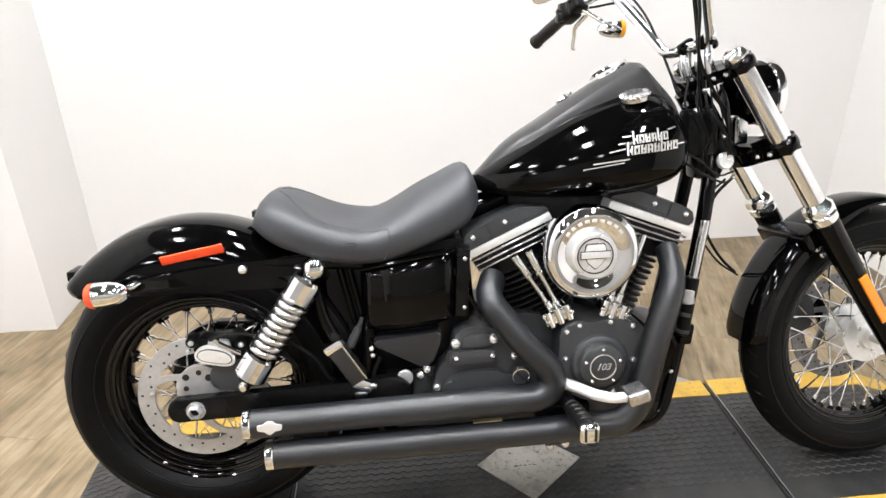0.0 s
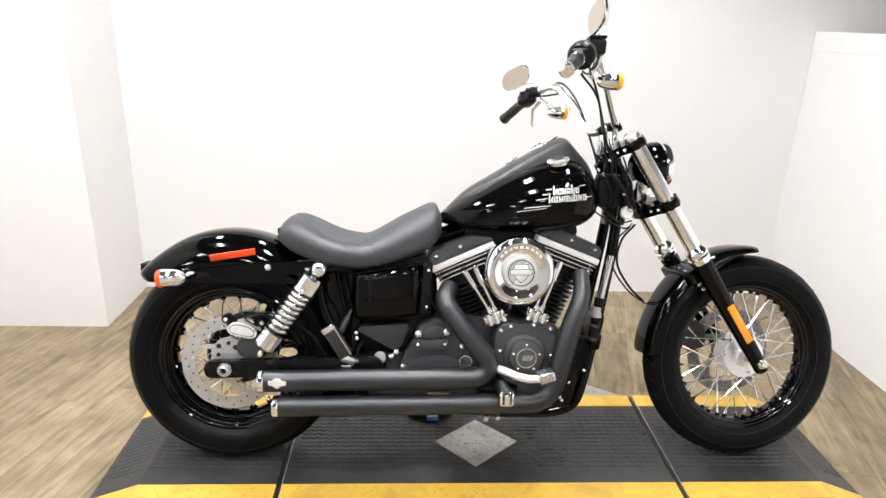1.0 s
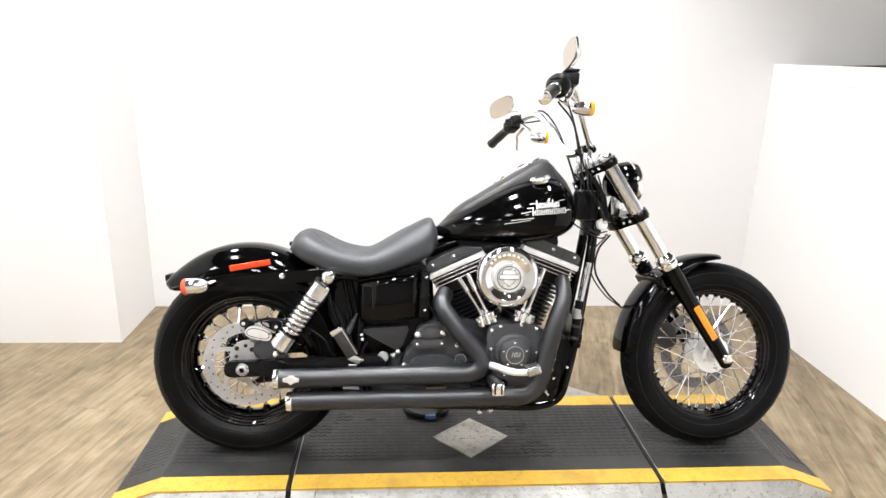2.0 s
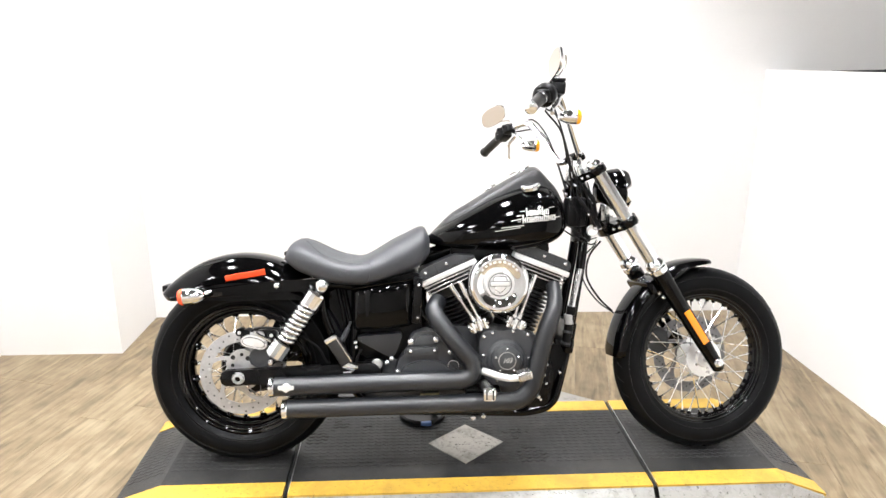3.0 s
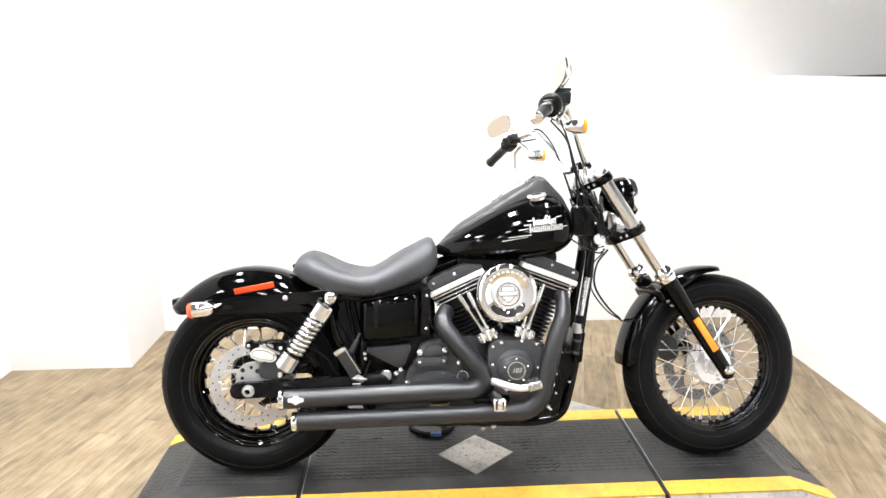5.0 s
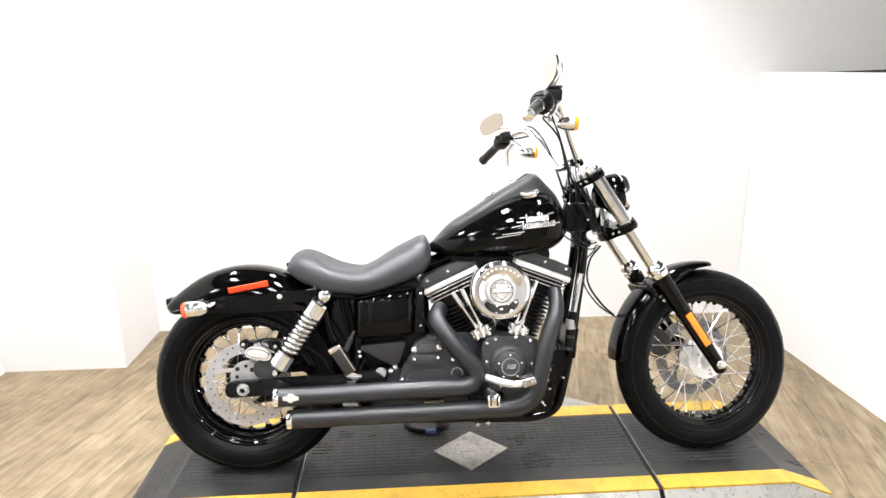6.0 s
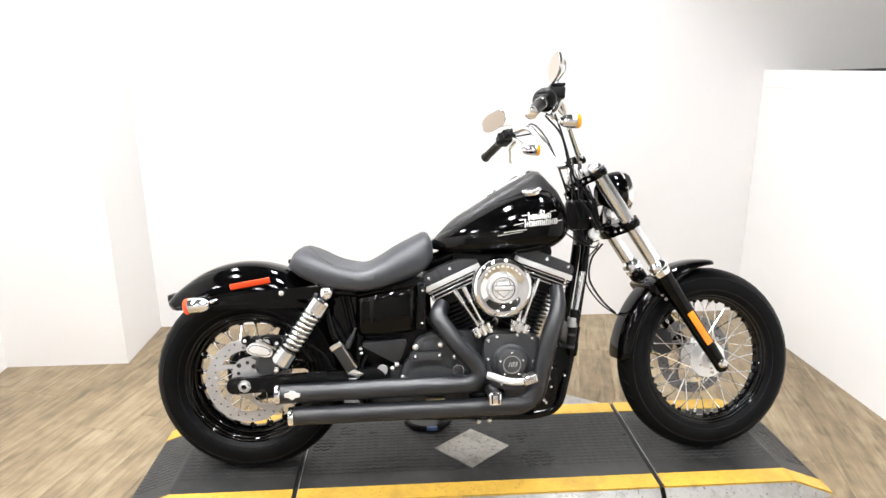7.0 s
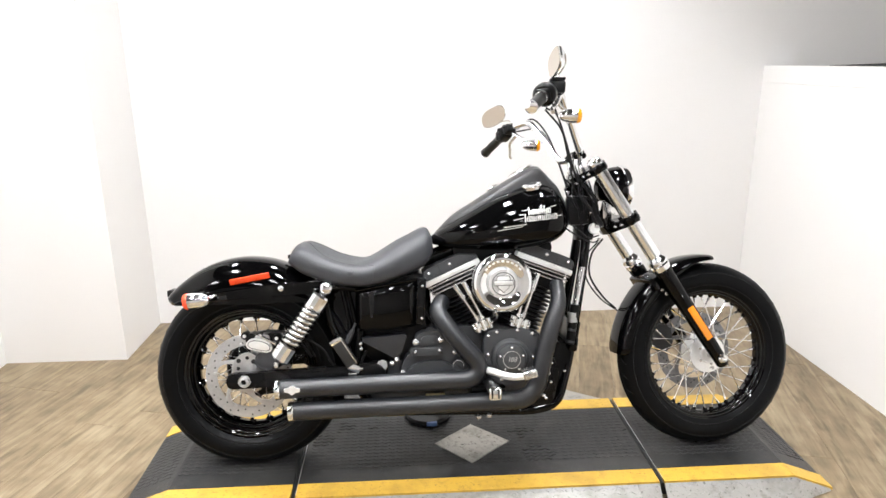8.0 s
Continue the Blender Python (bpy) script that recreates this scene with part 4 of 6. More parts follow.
# inner guard and battery tray close the space ahead of the rear wheel
bm = slab(bmesh.new(), round_corners([(0.33, 0.34), (0.345, 0.60), (0.58, 0.650), (0.602, 0.64), (0.600, 0.45), (0.52, 0.30), (0.40, 0.28)], 0.03), -0.10, 0.10, 0.008)
part("battery_tray", bm, SATIN, bike, "satin black battery tray")
# upright added in the seat tube's place to cover the white wall behind
part("gap_tube", rod(bmesh.new(), (0.598, 0.03, 0.640), (0.614, 0.03, 0.430), 0.0165, 18), GLOSS, bike, "gloss black upright tube added to close the gap behind the rear cylinder")
rings = []
for k in range(21):
    u = k / 20
    x = 0.368 + 0.206 * u
    edge = min(1.0, math.sin(math.pi * u) * 5) ** 0.5
    face = -0.108 - 0.030 * edge - 0.020 * math.sin(math.pi * u) ** 0.8 + 0.006 * math.exp(-((u - 0.22) / 0.05) ** 2)
    lo, hi = 0.462 + 0.014 * u + 0.010 * (1 - edge), 0.600 + 0.030 * u - 0.008 * (1 - edge)
    rings.append([Vector((x, y, z)) for y, z in ((-0.09, lo), (face + 0.020, lo), (face + 0.006, lo + 0.005), (face, lo + 0.018), (face - 0.001, (lo + hi) / 2), (face, hi - 0.022), (face + 0.005, hi - 0.007), (face + 0.014, hi), (-0.09, hi))])
oil = part("battery_box", loft(bmesh.new(), rings), GLOSS, bike, "gloss black battery side cover", smooth=60)
bm = tube(bmesh.new(), rounded([(0.372, -0.146, 0.603), (0.45, -0.150, 0.616), (0.570, -0.144, 0.634)], 0.05), 0.004, 8)
part("cover_bead", bm, GLOSS, oil)
bm = box(bmesh.new(), (0.584, -0.115, 0.560), (0.028, 0.05, 0.150), 0.005, Matrix.Rotation(radians(4), 4, "Y"))
part("cover_strap", bm, SATIN, oil)
bolts("cover_bolt", oil, [(0.590, -0.140, 0.612), (0.586, -0.140, 0.505)], 0.005, 0.004)
bm = slab(bmesh.new(), round_corners([(0.388, 0.436), (0.392, 0.446), (0.530, 0.456), (0.535, 0.445), (0.512, 0.384), (0.495, 0.376)], 0.010), -0.150, -0.105, 0.005, 3)
lower_cover = part("side_cover", bm, MATTE, bike, "satin black angular side cover")
bolts("cover_bolt", lower_cover, [(0.384, -0.146, 0.428), (0.386, -0.146, 0.412)], 0.006, 0.006)

bm = slab(bmesh.new(), round_corners([(0.275, 0.47), (0.270, 0.64), (0.42, 0.64), (0.42, 0.36), (0.36, 0.30), (0.345, 0.36)], 0.02), -0.085, 0.085, 0.008)
for x0, x1 in ((0.325, 0.352), (0.345, 0.372)):
    tube(bm, [(x0, -0.105, 0.60), (x1, -0.105, 0.47)], 0.007, 10)
part("fender_support", bm, GLOSS, bike, "gloss black fender support")
# dark mass of the gearbox case, and a block for the shade under the tank
bm = slab(bmesh.new(), round_corners([(0.40, 0.215), (0.41, 0.345), (0.53, 0.36), (0.64, 0.36), (0.66, 0.215)], 0.03), -0.105, 0.105, 0.010)
part("gearbox_case", bm, WRINKLE, bike, "black gearbox case")
# added solid that keeps the space under the tank dark
bm = slab(bmesh.new(), round_corners([(0.70, 0.690), (0.70, 0.745), (1.03, 0.760), (1.04, 0.700), (1.00, 0.672), (0.88, 0.655), (0.75, 0.660)], 0.02), -0.055, 0.055, 0.010)
part("tank_gap_block", bm, SATIN, bike, "black block filling the dark space under the tank")

# folded passenger peg
PEG_TURN = Matrix.Rotation(radians(-31), 4, "Y")
PEG_AT = Vector((0.331, -0.150, 0.402))
bm = box(bmesh.new(), PEG_AT, (0.038, 0.036, 0.096), 0.005, PEG_TURN, 3)
peg2 = part("passenger_peg", bm, PEGPAD, bike, "folded passenger footpeg, dark rubber with chrome ends")
bm = box(bmesh.new(), PEG_AT + PEG_TURN @ Vector((-0.001, -0.0175, -0.002)), (0.030, 0.004, 0.088), 0.002, PEG_TURN)
part("edge_strip", box(bmesh.new(), PEG_AT + PEG_TURN @ Vector((0.0175, -0.0165, -0.002)), (0.005, 0.006, 0.094), 0.0015, PEG_TURN), ALLOY, peg2, "bright edge strip")
part("peg_rubber", bm, PEGPAD, peg2, "smooth dark rubber face")
bm = box(bmesh.new(), PEG_AT + PEG_TURN @ Vector((0, 0, 0.048)), (0.044, 0.041, 0.020), 0.007, PEG_TURN)
part("peg_cap", bm, CHROME, peg2)
bm = box(bmesh.new(), (0.362, -0.148, 0.352), (0.044, 0.036, 0.026), 0.006, Matrix.Rotation(radians(25), 4, "Y"))
box(bm, (0.356, -0.145, 0.328), (0.030, 0.030, 0.016), 0.005)
bolt(bm, (0.385, -0.160, 0.350), (0, -1, 0), 0.008, 0.008)
part("peg_mount", bm, CHROME, peg2)
bm = rod(bmesh.new(), (0.338, -0.126, 0.428), (0.358, -0.126, 0.470), 0.0105, 14, 0.0080)
rod(bm, (0.356, -0.126, 0.466), (0.368, -0.126, 0.492), 0.0055, 12, 0.0040)
part("hose_boot", bm, WRINKLE, bike, "dull black rubber hose boot")

bm = bmesh.new()
rings = []
for k in range(15):
    a = radians(-8 + 4.8 * k)
    rings.append([R_AXLE + Vector((q * math.cos(a), y, q * math.sin(a))) for q, y in ((0.338, -0.118), (0.352, -0.118), (0.352, 0.118), (0.338, 0.118))])
loft(bm, rings)
part("inner_guard", bm, SATIN, bike, "black inner mudguard")

# ---- seat ----
SEAT_TOP = [(0.150, 0.702), (0.162, 0.735), (0.182, 0.754), (0.206, 0.760), (0.245, 0.748), (0.291, 0.726), (0.345, 0.707), (0.40, 0.702), (0.45, 0.722), (0.503, 0.752), (0.555, 0.777), (0.592, 0.795), (0.614, 0.792), (0.628, 0.762)]
SEAT_LOW = [(0.150, 0.690), (0.20, 0.655), (0.25, 0.637), (0.304, 0.619), (0.394, 0.609), (0.45, 0.613), (0.502, 0.627), (0.56, 0.648), (0.600, 0.671), (0.616, 0.688), (0.628, 0.710)]
SEAT_W = [(0.150, 0.085), (0.17, 0.125), (0.22, 0.158), (0.30, 0.172), (0.38, 0.172), (0.44, 0.158), (0.50, 0.146), (0.56, 0.132), (0.61, 0.114), (0.628, 0.088)]


def seat_ring(x, grow=0.0):
    top, low, w = spline_table(SEAT_TOP, x), spline_table(SEAT_LOW, x), spline_table(SEAT_W, x)
    zc = low + (top - low) * 0.42
    dip = 0.032 * math.exp(-((x - 0.325) / 0.095) ** 2)
    ring = []
    for k in range(36):
        a = 2 * math.pi * k / 36
        c, s = math.cos(a), math.sin(a)
        y = (w + grow) * math.copysign(abs(c) ** (0.80 if s >= 0 else 0.42), c)
        if s >= 0:
            z = zc + (top + grow - zc) * s ** 0.86 + dip * (abs(c) ** 2 - 0.62) * s ** 0.3
        else:
            z = zc - (zc - low + grow) * abs(s) ** 0.50
        ring.append(Vector((x, y, z)))
    return ring


xs = [0.150, 0.153, 0.158, 0.165, 0.175, 0.19] + [0.21 + 0.02 * k for k in range(20)] + [0.604, 0.614, 0.622, 0.626, 0.628]
seat = part("seat", loft(bmesh.new(), [seat_ring(x) for x in xs]), LEATHER, bike, "smooth black leather solo seat with deep dip", smooth=60)


def on_seat(x, step, grow=0.0002):
    """A point of the seat's skin; whole steps go round its section from the far side over the top."""
    ring = seat_ring(x, grow)
    k = int(step)
    return ring[k % 36].lerp(ring[(k + 1) % 36], step - k)


PANEL = [(0.205, 9.6), (0.225, 10.4), (0.245, 11.8), (0.268, 13.0), (0.292, 13.6), (0.320, 13.6), (0.346, 13.7), (0.375, 14.1), (0.400, 14.6), (0.420, 14.9), (0.431, 15.3), (0.435, 15.9), (0.434, 17.0), (0.430, 18.5), (0.424, 20.0), (0.418, 21.5), (0.412, 23.0)]
for side in (-1, 1):
    path = [on_seat(x, k if side < 0 else (54 - k) % 36) for x, k in PANEL]
    part("seam", tube(bmesh.new(), curve_points(path, 3), 0.0013, 6), LEATHER, seat, "stitched seam round the side panel")
bm = bmesh.new()
for dx, dz, wide, lean in ((0, 0, 0.028, 0), (-0.007, -0.006, 0.018, 36), (0.007, -0.006, 0.018, -36), (0, 0.006, 0.016, 0)):
    box(bm, (0.358 + dx, -0.1718, 0.661 + dz), (wide, 0.0035, 0.0024), 0.0008, Matrix.Rotation(radians(lean), 4, "Y"))
part("seat_emblem", bm, LEATHER, seat, "small embossed emblem")
bm = box(bmesh.new(), (0.148, 0, 0.706), (0.022, 0.03, 0.014), 0.003)
part("seat_tab", bm, SATIN, bike)

# ---- tank ----
TANK_W = [(0.628, 0.030), (0.645, 0.062), (0.68, 0.090), (0.75, 0.122), (0.85, 0.148), (0.95, 0.160), (1.02, 0.155), (1.06, 0.136), (1.08, 0.105), (1.09, 0.060)]
TANK_TOP = [(0.628, 0.766), (0.645, 0.782), (0.68, 0.806), (0.75, 0.850), (0.85, 0.903), (0.95, 0.938), (1.00, 0.942), (1.035, 0.930), (1.065, 0.900), (1.08, 0.872), (1.09, 0.835)]
TANK_LOW = [(0.628, 0.738), (0.68, 0.726), (0.75, 0.719), (0.85, 0.715), (0.95, 0.720), (1.03, 0.736), (1.065, 0.758), (1.08, 0.778), (1.09, 0.805)]


def tank_at(x, a, grow=0.0):
    top, low, w = spline_table(TANK_TOP, x), spline_table(TANK_LOW, x), spline_table(TANK_W, x)
    zc = low + (top - low) * 0.40
    c, s = math.cos(a), math.sin(a)
    z = zc + ((top + grow - zc) * s ** 0.80 if s >= 0 else -(zc - low + grow) * abs(s) ** 0.60)
    y = (w + grow) * math.copysign(abs(c) ** 0.72, c) * (1 - 0.20 * max(s, 0) ** 1.5)
    return Vector((x, y, z))


def tank_side(x, z, grow=0.0):
    """The near flank of the tank at a place and height."""
    best = min((tank_at(x, math.pi + radians(d) * -1, grow) for d in range(-60, 90)), key=lambda p: abs(p.z - z))
    return Vector((x, best.y, z))


xs = [0.628, 0.631, 0.637, 0.645, 0.66] + [0.68 + 0.02 * k for k in range(18)] + [1.035, 1.05, 1.062, 1.072, 1.080, 1.086, 1.090]
tank = part("fuel_tank", loft(bmesh.new(), [[tank_at(x, 2 * math.pi * k / 56) for k in range(56)] for x in xs]), GLOSS, bike, "gloss black teardrop fuel tank", smooth=60)
CON_TOP = [(0.64, 0.778), (0.70, 0.836), (0.77, 0.880), (0.837, 0.921), (0.91, 0.964), (0.970, 0.996), (0.985, 1.000), (1.000, 0.994), (1.03, 0.962), (1.063, 0.925), (1.085, 0.880)]
rings = []
for x in [0.64 + 0.0095 * k for k in range(48)]:
    top = spline_table(CON_TOP, x)
    base = min(spline_table(TANK_TOP, min(x, 1.088)), top) - 0.03
    w = 0.030 + 0.034 * min(1, (x - 0.63) / 0.12)
    prof = [(-w, base), (-w, top - 0.030), (-w * 0.86, top - 0.012), (-w * 0.55, top - 0.002), (0, top), (w * 0.55, top - 0.002), (w * 0.86, top - 0.012), (w, top - 0.030), (w, base)]
    rings.append([Vector((x, y, z)) for y, z in prof])
part("console", loft(bmesh.new(), rings), CONSOLE, tank, "satin black tank console", smooth=35)
slope = (math.cos(radians(28)), 0, math.sin(radians(28)))
nrm = Vector((-math.sin(radians(28)), 0, math.cos(radians(28))))
bm = lathe(bmesh.new(), [(0.046, -0.01), (0.047, 0.004), (0.045, 0.009), (0.041, 0.010), (0.039, 0.006), (0, 0.006)], (0.946, 0.030, 0.9785), nrm, 36)
part("speedometer", bm, CHROME, bike, "chrome-rimmed speedometer on the tank")
bm = lathe(bmesh.new(), [(0.016, -0.012), (0.017, 0.006), (0.012, 0.011), (0, 0.012)], (0.842, 0.030, 0.922), nrm, 24)
box(bm, (0.852, 0.030, 0.934), (0.022, 0.006, 0.006), 0.002, Matrix.Rotation(radians(-28), 4, "Y"))
part("ignition_switch", bm, CHROME, bike, "chrome ignition switch on the tank")


def build_cap(x, y, tilt):
    """A finned chrome filler cap."""
    bm = bmesh.new()
    n = 40
    m = Matrix.Translation((x, y, spline_table(TANK_TOP, x) - 0.010)) @ Matrix.Rotation(radians(tilt), 4, "X") @ Matrix.Rotation(radians(-12), 4, "Y")
    rings = []
    for r, h, wob in ((0.029, -0.008, 0), (0.029, 0.000, 0), (0.0325, 0.0005, 1), (0.0325, 0.0035, 1), (0.029, 0.0062, 1), (0.020, 0.0080, 1), (0.013, 0.0072, 0), (0.003, 0.0076, 0)):
        rings.append([m @ Vector(((r - 0.0038 * wob * (k % 2)) * math.cos(2 * math.pi * k / n), (r - 0.0038 * wob * (k % 2)) * math.sin(2 * math.pi * k / n), h)) for k in range(n)])
    loft(bm, rings)
    part("filler_cap", bm, ALLOY, bike, "chrome finned filler cap", smooth=20)


build_cap(0.962, -0.092, 14)
build_cap(0.962, 0.092, -14)

# badge on the flank: plain silver strokes and stripes
bm = bmesh.new()
rng = random.Random(7)


def stroke(x0, z0, x1, z1, h):
    """A flat silver stroke that lies on the flank."""
    n = max(1, int(abs(x1 - x0) / 0.012))
    row = []
    for k in range(n + 1):
        t = k / n
        x, z = x0 + (x1 - x0) * t, z0 + (z1 - z0) * t
        row.append([bm.verts.new(tank_side(x, z + h / 2, 0.0012)), bm.verts.new(tank_side(x, z - h / 2, 0.0012))])
    for a, b in zip(row, row[1:]):
        bm.faces.new((a[0], b[0], b[1], a[1]))


def word(x0, x1, z, height, n):
    step = (x1 - x0) / n
    for k in range(n):
        x = x0 + k * step
        zz = z + 0.09 * (x - x0)
        tall = height * (1.45 if k in (0, n // 2 + 1) else 0.95)
        stroke(x, zz + (tall - height) * 0.4, x + step * 0.34, zz + (tall - height) * 0.4, tall)
        stroke(x + step * 0.58, zz, x + step * 0.86, zz, height * 0.92)
        stroke(x + step * 0.38, zz + height * (0.34 if k % 2 else 0.02), x + step * 0.62, zz + height * (0.34 if k % 2 else 0.02), height * 0.26)
        stroke(x + step * 0.38, zz - height * (0.36 if k % 3 else 0.1), x + step * 0.62, zz - height * (0.36 if k % 3 else 0.1), height * 0.22)


word(0.9375, 1.014, 0.845, 0.018, 6)
word(0.925, 1.036, 0.823, 0.019, 8)
stroke(0.9176, 0.850, 0.9356, 0.852, 0.003)
stroke(1.012, 0.862, 1.032, 0.866, 0.003)
stroke(0.908, 0.836, 0.923, 0.838, 0.003)
stroke(0.890, 0.820, 0.922, 0.827, 0.003)
stroke(0.858, 0.797, 0.931, 0.806, 0.0032)
stroke(0.838, 0.786, 0.920, 0.799, 0.0024)
stroke(1.034, 0.832, 1.052, 0.834, 0.003)
part("badge", bm, SILVER, tank, "silver striped tank badge", smooth=0)

# ---- engine ----
bm = slab(bmesh.new(), round_corners([(0.56, 0.25), (0.60, 0.47), (0.72, 0.47), (0.79, 0.46), (0.95, 0.46), (1.02, 0.40), (1.03, 0.29), (0.97, 0.20), (0.70, 0.19)], 0.05), -0.105, 0.105, 0.012, 3)
part("crankcase", bm, WRINKLE, bike, "wrinkle black engine crankcase")
bm = slab(bmesh.new(), round_corners([(0.786, 0.452), (0.815, 0.470), (0.86, 0.462), (0.905, 0.472), (0.950, 0.458), (0.962, 0.40), (0.955, 0.33), (0.915, 0.292), (0.87, 0.278), (0.82, 0.292), (0.782, 0.335)], 0.022), -0.172, -0.10, 0.008, 3)
lathe(bm, [(0.066, 0.0), (0.063, 0.010), (0.058, 0.014), (0.052, 0.016), (0.049, 0.028), (0.045, 0.031), (0, 0.031)], (0.872, -0.168, 0.372), (0, -1, 0), 48)
cam_cover = part("cam_cover", bm, WRINKLE, bike, "wrinkle black cam cover")
bm = lathe(bmesh.new(), [(0.0290, 0.0), (0.0290, 0.0035), (0.0268, 0.0035), (0.0268, 0.0)], (0.872, -0.198, 0.372), (0, -1, 0), 40, close=True)
badge = part("engine_badge", bm, SILVER, cam_cover, "round silver engine badge")
part("badge_number", text_mesh("103", 0.021, 0.35, 0.0008, 0.00045), SILVER, badge, "silver slanted number 103", smooth=0, m=Matrix.Translation((0.872, -0.2005, 0.372)))
bolts("cover_bolt", cam_cover, [(0.800, -0.171, 0.446), (0.828, -0.171, 0.458), (0.895, -0.171, 0.462), (0.944, -0.171, 0.450), (0.798, -0.171, 0.385), (0.948, -0.171, 0.372), (0.842, -0.171, 0.300), (0.905, -0.171, 0.302), (0.800, -0.171, 0.335)], 0.0060, 0.006)
bolts("badge_bolt", cam_cover, [(0.872 + 0.039 * math.cos(a), -0.198, 0.372 + 0.039 * math.sin(a)) for a in [math.pi / 2 + 2 * math.pi * k / 5 for k in range(5)]], 0.0042, 0.004)


def build_cylinder(name, tilt, base, push_top, push_low, label):
    """A finned cylinder with its head and rocker box. base: middle of the rocker box's lower rim."""
    up = Vector((math.sin(radians(tilt)), 0, math.cos(radians(tilt))))
    m = Matrix.Translation(base) @ Matrix.Rotation(radians(tilt), 4, "Y")
    bm = lathe(bmesh.new(), [(0.066, -0.30), (0.066, 0.0)], base, up, 32)
    cyl = part(name, bm, SATIN, bike, label)
    fin = None
    for k in range(12):
        w = 1.0 - 0.0075 * k
        place = m @ Matrix.Translation((0, 0, -0.032 - 0.0142 * k)) @ Matrix.Diagonal((w, 1, 1, 1))
        if fin is None:
            ring = round_corners([(-0.084, -0.088), (0.084, -0.088), (0.084, 0.088), (-0.084, 0.088)], 0.068, 6)
            fb = loft(bmesh.new(), [[Vector((x * s, y * s, dz)) for x, y in ring] for s, dz in ((0.985, -0.0025), (1.0, -0.0015), (1.0, 0.0015), (0.985, 0.0025))])
            fin = part("fin", fb, FIN, cyl, m=place)
        else:
            again("fin", fin, cyl, place)
    fin = None
    for k in range(3):
        place = m @ Matrix.Translation((0, 0, 0.016 - 0.0125 * k)) @ Matrix.Diagonal((1 - 0.022 * k, 1, 1, 1))
        if fin is None:
            fin = part("head_fin", box(bmesh.new(), (0, 0, 0), (0.192, 0.208, 0.0048), 0.0012, segs=1), ALLOY, cyl, "machined bright cylinder head fin", m=place)
        else:
            again("head_fin", fin, cyl, place)
    core = box(bmesh.new(), m @ Vector((0, 0, -0.010)), (0.168, 0.186, 0.072), 0.01, Matrix.Rotation(radians(tilt), 4, "Y"))
    part("cylinder_head", core, SATIN, cyl)
    band = box(bmesh.new(), m @ Vector((0, 0, 0.032)), (0.198, 0.212, 0.018), 0.003, Matrix.Rotation(radians(tilt), 4, "Y"))
    part("rocker_base", band, SATINCHROME, cyl, "machined bright rocker box base")
    s = 1 if tilt < 0 else -1
    outline = [(-0.096 * s, 0.042), (0.100 * s, 0.042), (0.100 * s, 0.050), (0.045 * s, 0.079), (-0.072 * s, 0.079), (-0.094 * s, 0.070)]
    lid = slab(bmesh.new(), round_corners(outline, 0.008), -0.104, 0.050, 0.008, 3)
    bmesh.ops.transform(lid, matrix=m, verts=lid.verts)
    part("rocker_cover", lid, WRINKLE, cyl, "satin black rocker cover")
    bolts("rocker_bolt", cyl, [m @ Vector((x * s, -0.104, 0.064)) for x in (-0.072, 0.004)], 0.006, 0.006)
    seam = box(bmesh.new(), m @ Vector((-0.034 * s, -0.104, 0.061)), (0.002, 0.003, 0.034), 0, Matrix.Rotation(radians(tilt), 4, "Y"))
    part("cover_seam", seam, HINGE, cyl)
    for k in (-1, 1):
        a, b = Vector(push_top) + Vector((0.015 * k, 0, 0.005 * k)), Vector(push_low) + Vector((0.009 * k, 0, 0))
        d = b - a
        bm = rod(bmesh.new(), a, b, 0.0056, 14)
        rod(bm, a, a + d * 0.34, 0.0088, 14)
        rod(bm, a + d * 0.34, a + d * 0.39, 0.0102, 14)
        rod(bm, a + d * 0.86, b, 0.0088, 14)
        part("pushrod_tube", bm, CHROME, cyl, "chrome pushrod tube")
    low = Vector(push_low)
    turn = Matrix.Rotation(radians(tilt * 0.9), 4, "Y")
    bm = box(bmesh.new(), low + Vector((0, 0.006, -0.012)), (0.062, 0.050, 0.030), 0.006, turn, 3)
    for k in (-1, 0, 1):
        rod(bm, low + turn @ Vector((0.021 * k, -0.012, -0.030)), low + turn @ Vector((0.021 * k, -0.012, 0.006)), 0.0095, 14)
    for k in (-1, 1):
        bolt(bm, low + turn @ Vector((0.028 * k, -0.020, -0.012)), (0, -1, 0), 0.006, 0.006)
    part("tappet_block", bm, CHROME, cyl, "chrome tappet cover")


build_cylinder("rear_cylinder", -24, Vector((0.704, 0, 0.618)), (0.708, -0.145, 0.618), (0.780, -0.150, 0.492), "black finned rear engine cylinder")
build_cylinder("front_cylinder", 21, Vector((0.990, 0, 0.640)), (0.956, -0.145, 0.640), (0.909, -0.150, 0.496), "black finned front engine cylinder")

# air cleaner
AIR = Vector((0.845, -0.13, 0.622))
bm = lathe(bmesh.new(), [(0.060, 0.0), (0.088, 0.008), (0.097, 0.022), (0.0985, 0.056), (0.0975, 0.064), (0.0945, 0.0715), (0.090, 0.0765), (0.083, 0.0790)], AIR, (0, -1, 0), 64)
air = part("air_cleaner", bm, CHROME, bike, "round chrome air cleaner cover")
bm = lathe(bmesh.new(), [(0.083, 0.0790), (0.079, 0.0793), (0.073, 0.0781), (0.066, 0.0760), (0.058, 0.0733), (0.050, 0.0705), (0, 0.0700)], AIR, (0, -1, 0), 64)
part("cover_dish", bm, CHROME, air, "polished dished chrome centre", smooth=60)
